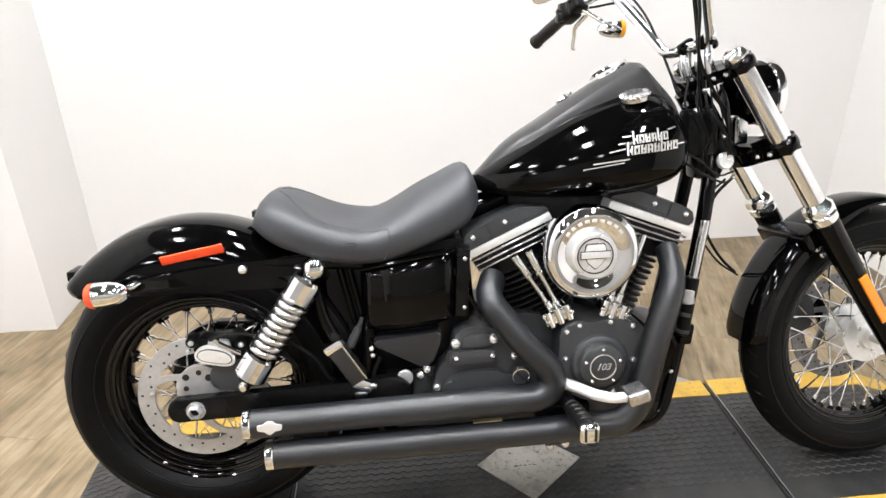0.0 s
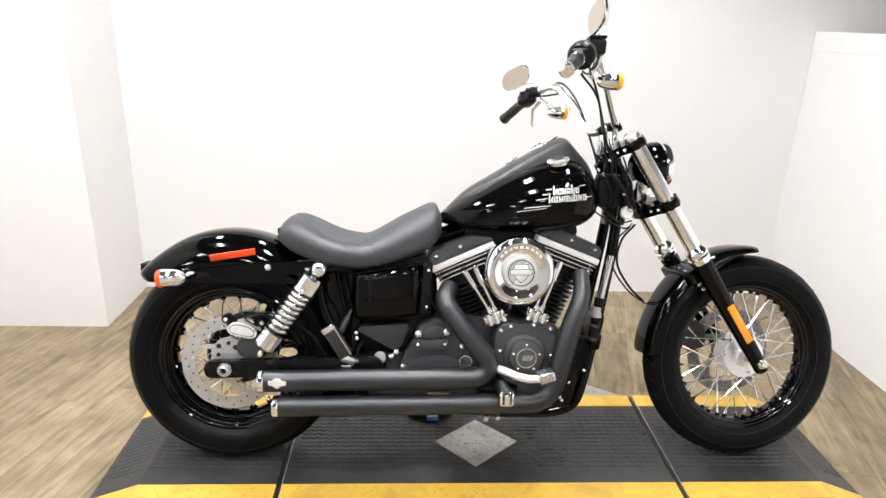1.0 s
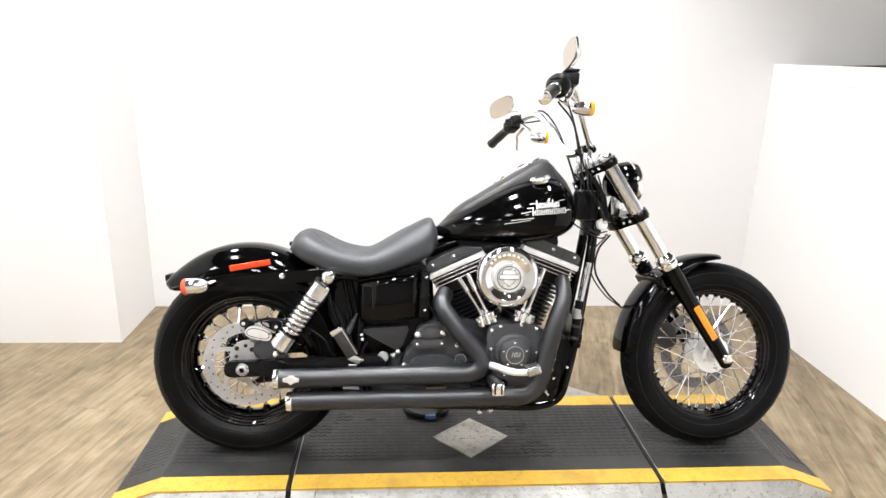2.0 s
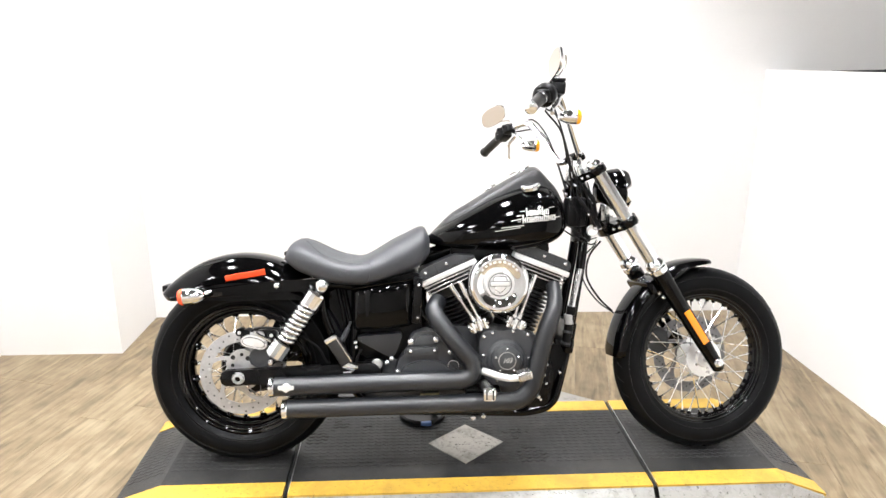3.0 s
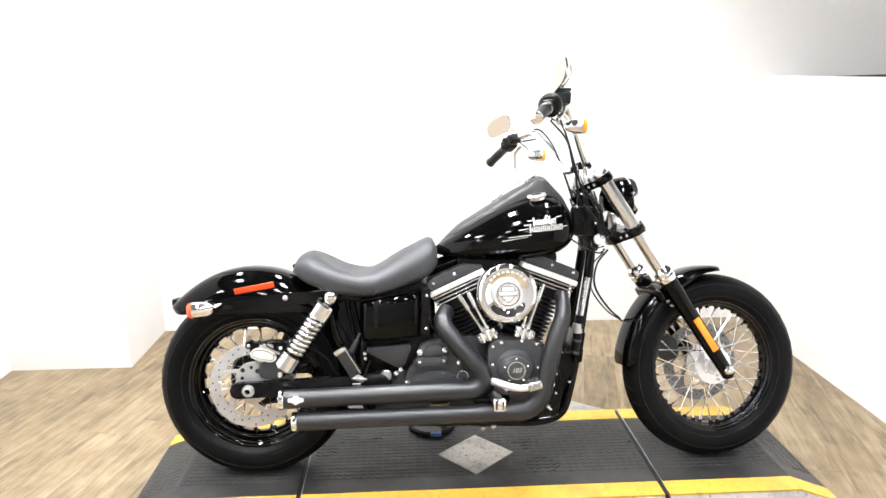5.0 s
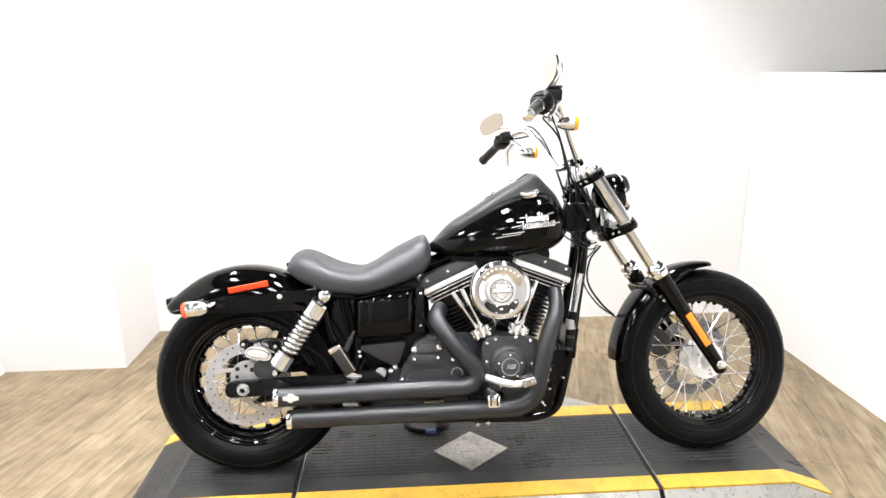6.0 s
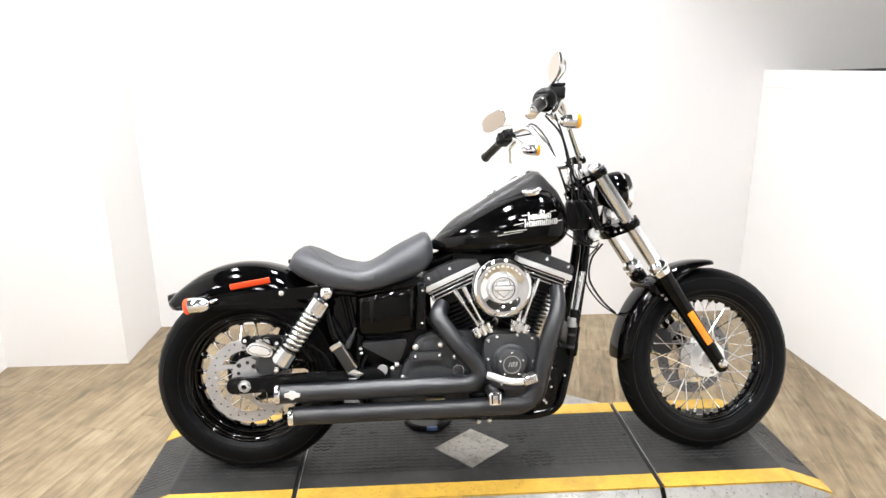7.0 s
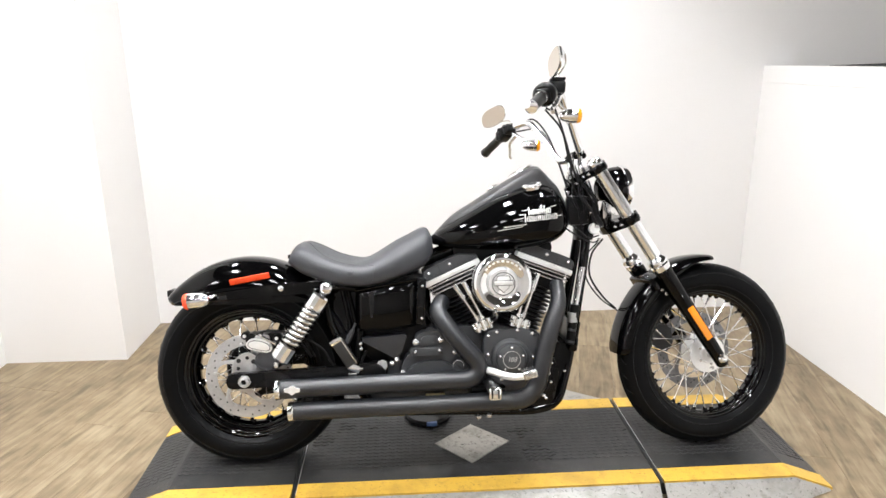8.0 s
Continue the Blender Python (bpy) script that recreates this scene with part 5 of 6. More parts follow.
part("centre_emblem", lathe(bmesh.new(), [(0.0465, 0.0700), (0.0465, 0.0825), (0.0450, 0.0845), (0.030, 0.0852), (0, 0.0855)], AIR, (0, -1, 0), 48), EMBLEM, air, "bright round cast centre emblem")
bm = lathe(bmesh.new(), [(0.0375, 0.0840), (0.0375, 0.0862), (0.0350, 0.0862), (0.0350, 0.0840)], AIR, (0, -1, 0), 48, close=True)
part("emblem_ring", bm, HINGE, air)
shield = [(-0.018, 0.024), (0.018, 0.024), (0.022, 0.006), (0.016, -0.012), (0.0, -0.027), (-0.016, -0.012), (-0.022, 0.006)]
for grow, y0, y1, mat, label in ((1.09, 0.0866, 0.0850, HINGE, ""), (1.0, 0.0885, 0.0860, SATINCHROME, "plain raised chrome shield shape")):
    bm = slab(bmesh.new(), round_corners([(AIR.x + x * grow, AIR.z + z * grow) for x, z in shield], 0.004), AIR.y - y0, AIR.y - y1, 0.0005)
    part("emblem_shield", bm, mat, air, label)
for size, y0, mat, label in (((0.063, 0.002, 0.0165), 0.0886, HINGE, ""), ((0.060, 0.004, 0.013), 0.0895, SATINCHROME, "plain raised bar")):
    part("emblem_bar", box(bmesh.new(), AIR + Vector((0, -y0, 0.003)), size, 0.0008), mat, air, label)
bm = bmesh.new()
for k in range(9):
    a = radians(40 + 12.5 * k)
    box(bm, AIR + Vector((0.071 * math.cos(a), -0.0790, 0.071 * math.sin(a))), (0.009, 0.002, 0.006), 0.0008, Matrix.Rotation(math.pi / 2 - a, 4, "Y"))
tagged(part("cover_mark", bm, SATINCHROME, air), kind="stuff")
bm = box(bmesh.new(), (0.850, -0.085, 0.59), (0.10, 0.09, 0.09), 0.02)
part("intake", bm, SATIN, bike, "black intake manifold")

# gearbox
bm = slab(bmesh.new(), round_corners([(0.508, 0.318), (0.525, 0.375), (0.555, 0.400), (0.560, 0.446), (0.590, 0.462), (0.640, 0.462), (0.672, 0.440), (0.700, 0.40), (0.716, 0.36), (0.712, 0.300), (0.52, 0.300)], 0.016), -0.150, -0.08, 0.009, 3)
gearbox = part("gearbox_cover", bm, WRINKLE, bike, "wrinkle black gearbox cover")
bm = slab(bmesh.new(), round_corners([(0.548, 0.385), (0.552, 0.412), (0.648, 0.414), (0.654, 0.388)], 0.010), -0.166, -0.148, 0.005)
slab(bm, round_corners([(0.522, 0.318), (0.545, 0.352), (0.59, 0.366), (0.65, 0.366), (0.690, 0.345), (0.695, 0.318)], 0.012), -0.168, -0.148, 0.007, 3)
slab(bm, round_corners([(0.575, 0.418), (0.585, 0.448), (0.632, 0.450), (0.640, 0.420)], 0.008), -0.158, -0.148, 0.004)
part("gearbox_boss", bm, WRINKLE, gearbox)
bolts("gearbox_bolt", gearbox, [(0.563, -0.150, 0.428), (0.645, -0.150, 0.434)], 0.0112, 0.011)
bolts("boss_bolt", gearbox, [(0.562, -0.166, 0.400), (0.640, -0.166, 0.402)], 0.0055, 0.006)
bolts("rim_bolt", gearbox, [(0.690, -0.150, 0.392), (0.520, -0.150, 0.330), (0.698, -0.150, 0.350), (0.50, -0.146, 0.372), (0.485, -0.146, 0.360)], 0.0084, 0.009)
bm = lathe(bmesh.new(), [(0.0195, 0.0), (0.0195, 0.018), (0.0185, 0.020), (0.0170, 0.020), (0.0165, 0.017)], (0.700, -0.156, 0.352), (0, -1, 0), 32)
plug = part("filler_plug", bm, CHROME, gearbox, "dark slotted filler plug with a bright rim")
part("plug_face", lathe(bmesh.new(), [(0.0167, 0.010), (0.0165, 0.0175), (0.014, 0.0185), (0, 0.0185)], (0.700, -0.156, 0.352), (0, -1, 0), 28), WRINKLE, plug)
bm = box(bmesh.new(), (0.700, -0.1745, 0.352), (0.030, 0.003, 0.006), 0.001, Matrix.Rotation(radians(45), 4, "Y"))
part("slot", bm, HINGE, plug)
bm = lathe(bmesh.new(), [(0.018, 0), (0.018, 0.005), (0.016, 0.007), (0, 0.0072)], (0.452, -0.135, 0.352), (0, -1, 0), 24)
part("pivot_cap", bm, STEEL, bike, "dull round pivot cap")

# exhaust: two long pipes
def build_exhaust(path, radius, r_start, tip_at, label):
    path = rounded([Vector(p) for p in path], 0.075, 9)
    n = len(path)
    r = [r_start + (radius - r_start) * min(1, k / (n * 0.3)) for k in range(n)]
    pipe = part("exhaust_pipe", tube(bmesh.new(), path, r, 28), MATTE, bike, label)
    d = (path[-1] - path[-2]).normalized()
    e = path[-1]
    bm = lathe(bmesh.new(), [(radius * 0.80, 0.012), (radius * 0.86, 0.013), (radius * 1.04, 0.012), (radius * 1.06, 0.009), (radius * 1.06, -0.002), (radius * 1.0, -0.004)], e, d, 32)
    part("exhaust_tip", bm, CHROME, pipe, "chrome exhaust end ring")
    bm = lathe(bmesh.new(), [(0, 0.002), (radius * 0.84, 0.002), (radius * 0.84, 0.010)], e, d, 28)
    part("exhaust_bore", bm, HINGE, pipe)
    return pipe


upper = build_exhaust([(0.654, -0.100, 0.552), (0.632, -0.160, 0.528), (0.688, -0.187, 0.454), (0.733, -0.194, 0.402), (0.758, -0.195, 0.374), (0.765, -0.196, 0.346), (0.753, -0.198, 0.323), (0.725, -0.199, 0.312), (0.680, -0.200, 0.312), (0.128, -0.200, 0.301)], 0.0300, 0.0285, None, "matte black upper exhaust pipe")
lower = build_exhaust([(1.040, -0.105, 0.600), (1.034, -0.170, 0.548), (0.996, -0.190, 0.455), (0.951, -0.200, 0.275), (0.910, -0.205, 0.240), (0.168, -0.205, 0.230)], 0.0295, 0.0240, None, "matte black lower exhaust pipe")
part("heat_strip", box(bmesh.new(), (0.622, -0.196, 0.2665), (0.062, 0.016, 0.003), 0.001, Matrix.Rotation(radians(-1), 4, "Y"), 1), GOLD, lower, "thin pale metal strip on the pipe")
wing = [(-0.025, 0.006), (-0.012, 0.007), (-0.007, 0.0135), (0.007, 0.0135), (0.012, 0.007), (0.025, 0.005), (0.024, -0.006), (0.012, -0.007), (0.0, -0.0155), (-0.012, -0.007), (-0.024, -0.005)]
bm = slab(bmesh.new(), round_corners([(0.172 + x, 0.306 + z) for x, z in wing], 0.002), -0.2335, -0.2285, 0.001)
part("pipe_badge", bm, SATINCHROME, upper, "small winged silver badge")

# rider controls on the near side
bm = rod(bmesh.new(), (0.800, -0.17, 0.288), (0.795, -0.352, 0.312), 0.0165, 18)
for k in range(5):
    a, b = Vector((0.800, -0.22 - 0.024 * k, 0.2945 + 0.0034 * k)), Vector((0.800, -0.228 - 0.024 * k, 0.2957 + 0.0034 * k))
    rod(bm, a, b, 0.0185, 18)
peg = part("footpeg", bm, GRIP, bike, "black rubber footpeg with chrome end")
bm = box(bmesh.new(), (0.795, -0.357, 0.3115), (0.040, 0.018, 0.040), 0.011, segs=3)
part("peg_end", bm, CHROME, peg, "chrome peg end cap")
for dx in (-0.007, 0.007):
    part("end_slot", box(bmesh.new(), (0.795 + dx * 1.4, -0.3662, 0.3115), (0.0050, 0.0016, 0.026), 0.0005), HINGE, peg)
bm = bmesh.new()
path = curve_points([(0.765, -0.170, 0.338), (0.805, -0.215, 0.340), (0.840, -0.248, 0.335), (0.872, -0.266, 0.334), (0.900, -0.275, 0.338)], 5)
tube(bm, path, [0.0125 - 0.002 * k / len(path) for k in range(len(path))], 12)
pedal = part("brake_pedal", bm, SATINCHROME, bike, "chrome brake pedal")
pad_turn = Matrix.Rotation(radians(-16), 4, "Y")
bm = box(bmesh.new(), (0.912, -0.285, 0.350), (0.044, 0.050, 0.026), 0.005, pad_turn, 3)
for k in range(4):
    box(bm, Vector((0.912, -0.311, 0.350)) + pad_turn @ Vector((-0.015 + 0.010 * k, 0, 0)), (0.004, 0.003, 0.022), 0.001, pad_turn, 1)
part("pedal_pad", bm, ALLOY, pedal, "ribbed bright pedal pad")
bm = box(bmesh.new(), (0.80, -0.135, 0.245), (0.12, 0.05, 0.05), 0.012)
rod(bm, (0.76, -0.16, 0.20), (0.90, -0.16, 0.20), 0.012)
part("peg_mount", bm, SATIN, bike, "satin black peg mount")
bolts("mount_bolt", bike, [(0.765, -0.165, 0.176), (0.800, -0.165, 0.180)], 0.010, 0.012)
# regulator and banded tube on the front downtubes
bm = bmesh.new()
rod(bm, (1.104, -0.105, 0.53), (1.085, -0.105, 0.395), 0.016, 18)
clamp_tube = part("crash_clamp", bm, SATIN, bike, "black clamp tube with grey bands")
for z, tall in ((0.400, 0.010), (0.440, 0.010), (0.470, 0.034)):
    x = 1.085 + 0.019 * (z - 0.395) / 0.135
    part("band", rod(bmesh.new(), (x - 0.001, -0.105, z), (x + 0.001, -0.105, z + tall), 0.0172, 18), ROTOR if tall > 0.02 else WRINKLE, clamp_tube, "dull grey clamp band")
bm = tube(bmesh.new(), [(1.134, -0.092, 0.655), (1.106, -0.104, 0.525)], 0.0095, 12)
part("cable_guide", bm, ALLOY, bike, "bright cable guide tube")
bm = box(bmesh.new(), (1.108, 0.01, 0.42), (0.03, 0.15, 0.09), 0.006, Matrix.Rotation(radians(9), 4, "Y"))
for k in range(6):
    box(bm, (1.124, -0.05 + 0.024 * k, 0.42), (0.014, 0.004, 0.08), 0.001, Matrix.Rotation(radians(9), 4, "Y"))
part("regulator", bm, SATIN, bike, "finned black voltage regulator")
bm = lathe(bmesh.new(), [(0.034, 0), (0.036, 0.01), (0.036, 0.05), (0.03, 0.06), (0, 0.062)], (1.02, -0.02, 0.245), (1, -0.2, -0.3), 32)
part("oil_filter", bm, SATIN, bike, "black oil filter")
bolts("case_bolt", bike, [(0.985, -0.118, 0.255), (1.000, -0.118, 0.275), (1.010, -0.118, 0.30), (0.965, -0.118, 0.225), (0.992, -0.118, 0.225)], 0.007, 0.008)
bm = slab(bmesh.new(), round_corners([(1.00, 0.185), (1.045, 0.195), (1.072, 0.240), (1.084, 0.320), (1.090, 0.395), (1.03, 0.40)], 0.018), -0.092, 0.092, 0.012, 3)
guard = part("front_guard", bm, GLOSS, bike, "gloss black guard ahead of the engine")
bolts("guard_bolt", guard, [(1.058, -0.092, 0.235), (1.070, -0.092, 0.300), (1.045, -0.092, 0.215)], 0.006, 0.006)
bm = box(bmesh.new(), (1.100, -0.085, 0.392), (0.030, 0.040, 0.050), 0.008, Matrix.Rotation(radians(8), 4, "Y"))
part("frame_lug", bm, GLOSS, bike, "gloss black lug on the downtube")
bm = slab(bmesh.new(), round_corners([(0.94, 0.20), (0.98, 0.30), (1.03, 0.36), (1.045, 0.30), (1.03, 0.21), (0.99, 0.165)], 0.02), -0.118, -0.085, 0.006)
pan = part("oil_pan", bm, SATIN, bike, "black lower engine casing")
bolts("pan_bolt", pan, [(0.990, -0.118, 0.300), (1.018, -0.118, 0.270), (1.020, -0.118, 0.335), (1.000, -0.118, 0.215)], 0.005, 0.005)

# ---- front end ----
for side in (-1, 1):
    y = side * 0.102
    bm = lathe(bmesh.new(), [(0.0, -0.032), (0.017, -0.032), (0.022, -0.024), (0.023, 0.03), (0.0245, 0.08), (0.026, 0.20), (0.029, 0.30), (0.030, 0.385), (0.028, 0.392)], at_fork(0, 0, y), UP, 28)
    leg = part("fork_leg", bm, GLOSS, bike, "gloss black fork lower leg", m=STEER)
    part("fork_tube", rod(bmesh.new(), at_fork(0.38, 0, y), at_fork(0.800, 0, y), 0.0235, 28), FORKTUBE, leg, "chrome fork tube")
    bm = lathe(bmesh.new(), [(0.031, 0.372), (0.033, 0.376), (0.033, 0.390), (0.030, 0.393), (0.0335, 0.397), (0.0335, 0.410), (0.0285, 0.416), (0.024, 0.424)], at_fork(0, 0, y), UP, 28)
    part("fork_collar", bm, CHROME, leg, "chrome fork collar")
    bm = lathe(bmesh.new(), [(0.026, 0.0), (0.027, 0.008), (0.022, 0.018), (0.012, 0.024), (0, 0.026)], at_fork(0.797, 0, y), UP, 28)
    part("fork_cap", bm, CHROME, leg, "chrome fork cap")
    bm = bolt(bmesh.new(), at_fork(0, 0, y + side * 0.022), (0, side, 0), 0.017, 0.008, 6)
    lathe(bm, [(0.010, 0.0), (0.010, 0.012), (0.006, 0.013), (0, 0.010)], at_fork(0, 0, y + side * 0.024), (0, side, 0), 18)
    part("axle_nut", bm, CHROME, leg, "chrome axle nut")
    bm = box(bmesh.new(), at_fork(0.150, 0, y + side * 0.0265), (0.024, 0.006, 0.132), 0.003, Matrix.Rotation(-RAKE, 4, "Y"))
    part("reflector", bm, AMBER, leg, "amber bar reflector")
part("front_axle", rod(bmesh.new(), F_AXLE + Vector((0, -0.12, 0)), F_AXLE + Vector((0, 0.12, 0)), 0.011), STEEL, bike, m=STEER)


def build_clamp(name, d, thick, back, label):
    bm = bmesh.new()
    pts = [(0.034, -0.085), (0.028, -0.125), (0.0, -0.142), (-0.028, -0.125), (-0.036, -0.09), (-0.030 - back, -0.045), (-0.036 - back, 0), (-0.030 - back, 0.045), (-0.036, 0.09), (-0.028, 0.125), (0.0, 0.142), (0.028, 0.125), (0.034, 0.085), (0.010, 0.045), (0.010, -0.045)]
    pts = round_corners(pts, 0.014, 3)
    lo = [at_fork(d - thick / 2, f, y) for f, y in pts]
    hi = [at_fork(d + thick / 2, f, y) for f, y in pts]
    a, b = [bm.verts.new(p) for p in lo], [bm.verts.new(p) for p in hi]
    f0, f1 = bm.faces.new(a), bm.faces.new(b)
    for k in range(len(a)):
        bm.faces.new((a[k], a[(k + 1) % len(a)], b[(k + 1) % len(a)], b[k]))
    bmesh.ops.bevel(bm, geom=list(set(f0.edges) | set(f1.edges)), offset=thick * 0.40, segments=4, affect="EDGES", profile=0.55)
    clamp = part(name, bm, GLOSS, bike, label, m=STEER)
    bolts("pinch_bolt", clamp, [at_fork(d, -0.036, -0.100), at_fork(d, -0.045, -0.070)], 0.0058, 0.008, axis=tuple(Vector((-0.5, -0.85, 0))))
    return clamp


build_clamp("upper_clamp", 0.782, 0.027, 0.035, "gloss black upper fork clamp")
build_clamp("lower_clamp", 0.578, 0.031, 0.035, "gloss black lower fork clamp")

# headlight
bm = bmesh.new()
HL, HD = at_fork(0.684, 0.046, 0.0), Vector((1, 0, 0.10)).normalized()
lathe(bm, [(0, -0.062), (0.030, -0.054), (0.055, -0.038), (0.067, -0.018), (0.071, 0.010), (0.071, 0.034)], HL, HD, 44)
lamp = part("headlight", bm, GLOSS, bike, "gloss black round headlight", m=STEER)
part("bezel", lathe(bmesh.new(), [(0.0715, 0.026), (0.0755, 0.029), (0.0760, 0.040), (0.0735, 0.047), (0.068, 0.046), (0.066, 0.036)], HL, HD, 48), CHROME, lamp, "chrome headlight ring")
part("lamp_glass", lathe(bmesh.new(), [(0.068, 0.036), (0.058, 0.043), (0.035, 0.049), (0, 0.051)], HL, HD, 44), LENS, lamp, "clear headlight glass")
bm = box(bmesh.new(), HL + Vector((-0.028, 0, -0.078)), (0.034, 0.05, 0.066), 0.006)
part("lamp_bracket", bm, ALLOY, lamp, "bright headlight bracket")

# risers and bars
for side in (-1, 1):
    path = rounded([at_fork(0.785, -0.034, side * 0.045), at_fork(0.815, -0.028, side * 0.045), at_fork(0.846, -0.006, side * 0.045)], 0.02)
    bm = tube(bmesh.new(), path, 0.0165, 16)
    riser = part("handlebar_riser", bm, CHROME, bike, "chrome handlebar riser", m=BARS)
    bm = box(bmesh.new(), at_fork(0.846, -0.006, side * 0.045), (0.042, 0.030, 0.040), 0.012, Matrix.Rotation(-RAKE, 4, "Y"), 3)
    part("riser_clamp", bm, GLOSS, riser, "gloss black bar clamp")
    bolts("clamp_bolt", riser, [at_fork(0.857, -0.026, side * 0.045), at_fork(0.835, -0.026, side * 0.045)], 0.0048, 0.007, axis=tuple(-FWD))
B0 = at_fork(0.848, -0.006, 0.0)
near_path = [(B0.x, -0.055, B0.z), (B0.x - 0.006, -0.078, B0.z + 0.010), (1.086, -0.140, 1.112), (1.030, -0.226, 1.202), (0.992, -0.275, 1.204), (0.966, -0.310, 1.184), (0.899, -0.427, 1.116)]
far_path = [(B0.x, 0.050, B0.z), (B0.x - 0.034, 0.078, B0.z - 0.010), (1.070, 0.140, 1.092), (1.018, 0.222, 1.194), (0.980, 0.270, 1.190), (0.939, 0.310, 1.164), (0.879, 0.436, 1.109)]
full = list(reversed(rounded(near_path, 0.05, 6))) + rounded(far_path, 0.05, 6)
bars = part("handlebar", tube(bmesh.new(), full, 0.0127, 18), CHROME, bike, "chrome high-rise handlebar", m=BARS)

for side in (-1, 1):
    def at(x, y, z, side=side):
        return Vector((x, side * y, z))
    g0, g1 = (Vector((0.951, -0.336, 1.165)), Vector((0.899, -0.427, 1.116))) if side < 0 else (Vector((0.927, 0.337, 1.154)), Vector((0.877, 0.440, 1.109)))
    gd = (g1 - g0).normalized()
    gl = (g1 - g0).length
    bm = lathe(bmesh.new(), [(0, 0), (0.0185, 0), (0.0185, 0.008), (0.0165, 0.012), (0.0172, gl * 0.5), (0.0165, gl - 0.010), (0.0185, gl - 0.008), (0.0185, gl), (0, gl)], g0, gd, 24)
    part("grip", bm, GRIP, bars, "black rubber grip")
    if side < 0:
        part("grip_band", lathe(bmesh.new(), [(0.0180, 0.012), (0.0192, 0.014), (0.0192, 0.022), (0.0180, 0.024)], g0, gd, 20), CHROME, bars, "chrome grip band")
    bm = lathe(bmesh.new(), [(0.0178, -0.004), (0.019, 0.0), (0.019, 0.006), (0.012, 0.010), (0, 0.011)], g1, gd, 20)
    part("grip_cap", bm, CHROME if side < 0 else GRIP, bars)
    h = g0 - gd * 0.022
    bm = bmesh.new()
    box(bm, h, (0.050, 0.046, 0.054), 0.014, frame_of(gd), 3)
    box(bm, h + Vector((-0.022, 0, -0.012)), (0.022, 0.030, 0.022), 0.005)
    box(bm, h + Vector((-0.018, side * -0.004, 0.016)), (0.018, 0.028, 0.016), 0.004)
    if side < 0:
        lathe(bm, [(0, -0.024), (0.029, -0.022), (0.035, -0.014), (0.035, 0.010), (0.029, 0.018), (0, 0.020)], h, gd, 28)
    part("switch_housing", bm, SATIN, bars, "black switch housing")
    c = g0 - gd * 0.062
    bm = box(bmesh.new(), c, (0.042, 0.034, 0.038), 0.010, frame_of(gd), 3)
    bolt(bm, c + Vector((-0.018, 0, 0.010)), (-1, 0, 0.2), 0.008, 0.010)
    part("lever_perch", bm, SATIN, bars, "black lever perch")
    bm = bmesh.new()
    lev = curve_points([c + Vector((0.02, 0, -0.012)), c + Vector((0.030, side * 0.025, -0.020)), g0 + Vector((0.038, side * 0.020, -0.022)), *((g0 + gd * 0.07 + Vector((0.046, 0, -0.020)), g1 + Vector((0.060, 0, -0.016))) if side < 0 else (g0 + Vector((0.042, 0.048, -0.040)), g0 + Vector((0.046, 0.078, -0.066)), g0 + Vector((0.053, 0.086, -0.070))))], 5)
    tube(bm, lev, [0.0075 - 0.002 * k / len(lev) for k in range(len(lev))], 10)
    part("lever", bm, CHROME, bars, "chrome hand lever")
    if side < 0:
        bm = bmesh.new()
        box(bm, c + Vector((0.027, 0.010, 0.013)), (0.040, 0.050, 0.036), 0.006, frame_of((0.1, 0, 1)), 3)
        box(bm, c + Vector((0.029, 0.010, 0.035)), (0.044, 0.054, 0.007), 0.002)
        part("brake_reservoir", bm, SATIN, bars, "black brake fluid reservoir")
    # mirror on a thin stem
    base = c + Vector((0.010, 0, 0.020))
    mc = at(0.911 if side > 0 else 0.970, 0.420, 1.253 if side > 0 else 1.243)
    face = Vector((-0.50, -0.79, -0.35) if side > 0 else (-0.98, -0.04, -0.10)).normalized()
    bm = bmesh.new()
    bends = [base + Vector((0.040, -0.010, 0.055)), base + Vector((0.030, -0.045, 0.085))] if side < 0 else [base + Vector((-0.004, 0.040, 0.020)), mc - face * 0.030 + Vector((0, 0, -0.03))]
    tube(bm, curve_points([base, *bends, mc - face * 0.018], 6), 0.0045, 10)
    part("mirror", bm, CHROME, bars, "chrome mirror stem")
    rim = [((0.056 if side > 0 else 0.064) * math.copysign(abs(math.cos(a)) ** 0.8, math.cos(a)), (0.038 if side > 0 else 0.033) * math.copysign(abs(math.sin(a)) ** (0.8 if side > 0 else 0.6), math.sin(a))) for a in [2 * math.pi * k / 32 for k in range(32)]]
    right = Vector((0, 0, 1)).cross(face).normalized()
    upv = face.cross(right)
    def plate(s, d):
        return [mc + right * (u * s) + upv * ((v + u * (0.30 if side > 0 else 0.12)) * s) + face * d for u, v in rim]
    bm = loft(bmesh.new(), [plate(0.35, -0.020), plate(0.75, -0.014), plate(0.98, -0.004), plate(1.0, 0.002), plate(0.97, 0.0035)], True)
    part("mirror_shell", bm, CHROME, bars, "chrome mirror shell")
    bm = bmesh.new()
    bm.faces.new([bm.verts.new(p) for p in plate(0.95, 0.0042)])
    part("mirror_glass", bm, TANMIRROR, bars, "mirror glass with the tan of its reflection in the tint")
    sig = at(1.060, 0.255, 1.123) if side < 0 else at(1.037, 0.255, 1.109)
    build_signal(sig, (1, 0, -0.02), SIGNAL, [sig + Vector((-0.030, side * 0.004, 0.02)), c + Vector((0.012, 0, -0.012))], m=BARS, scale=0.86)

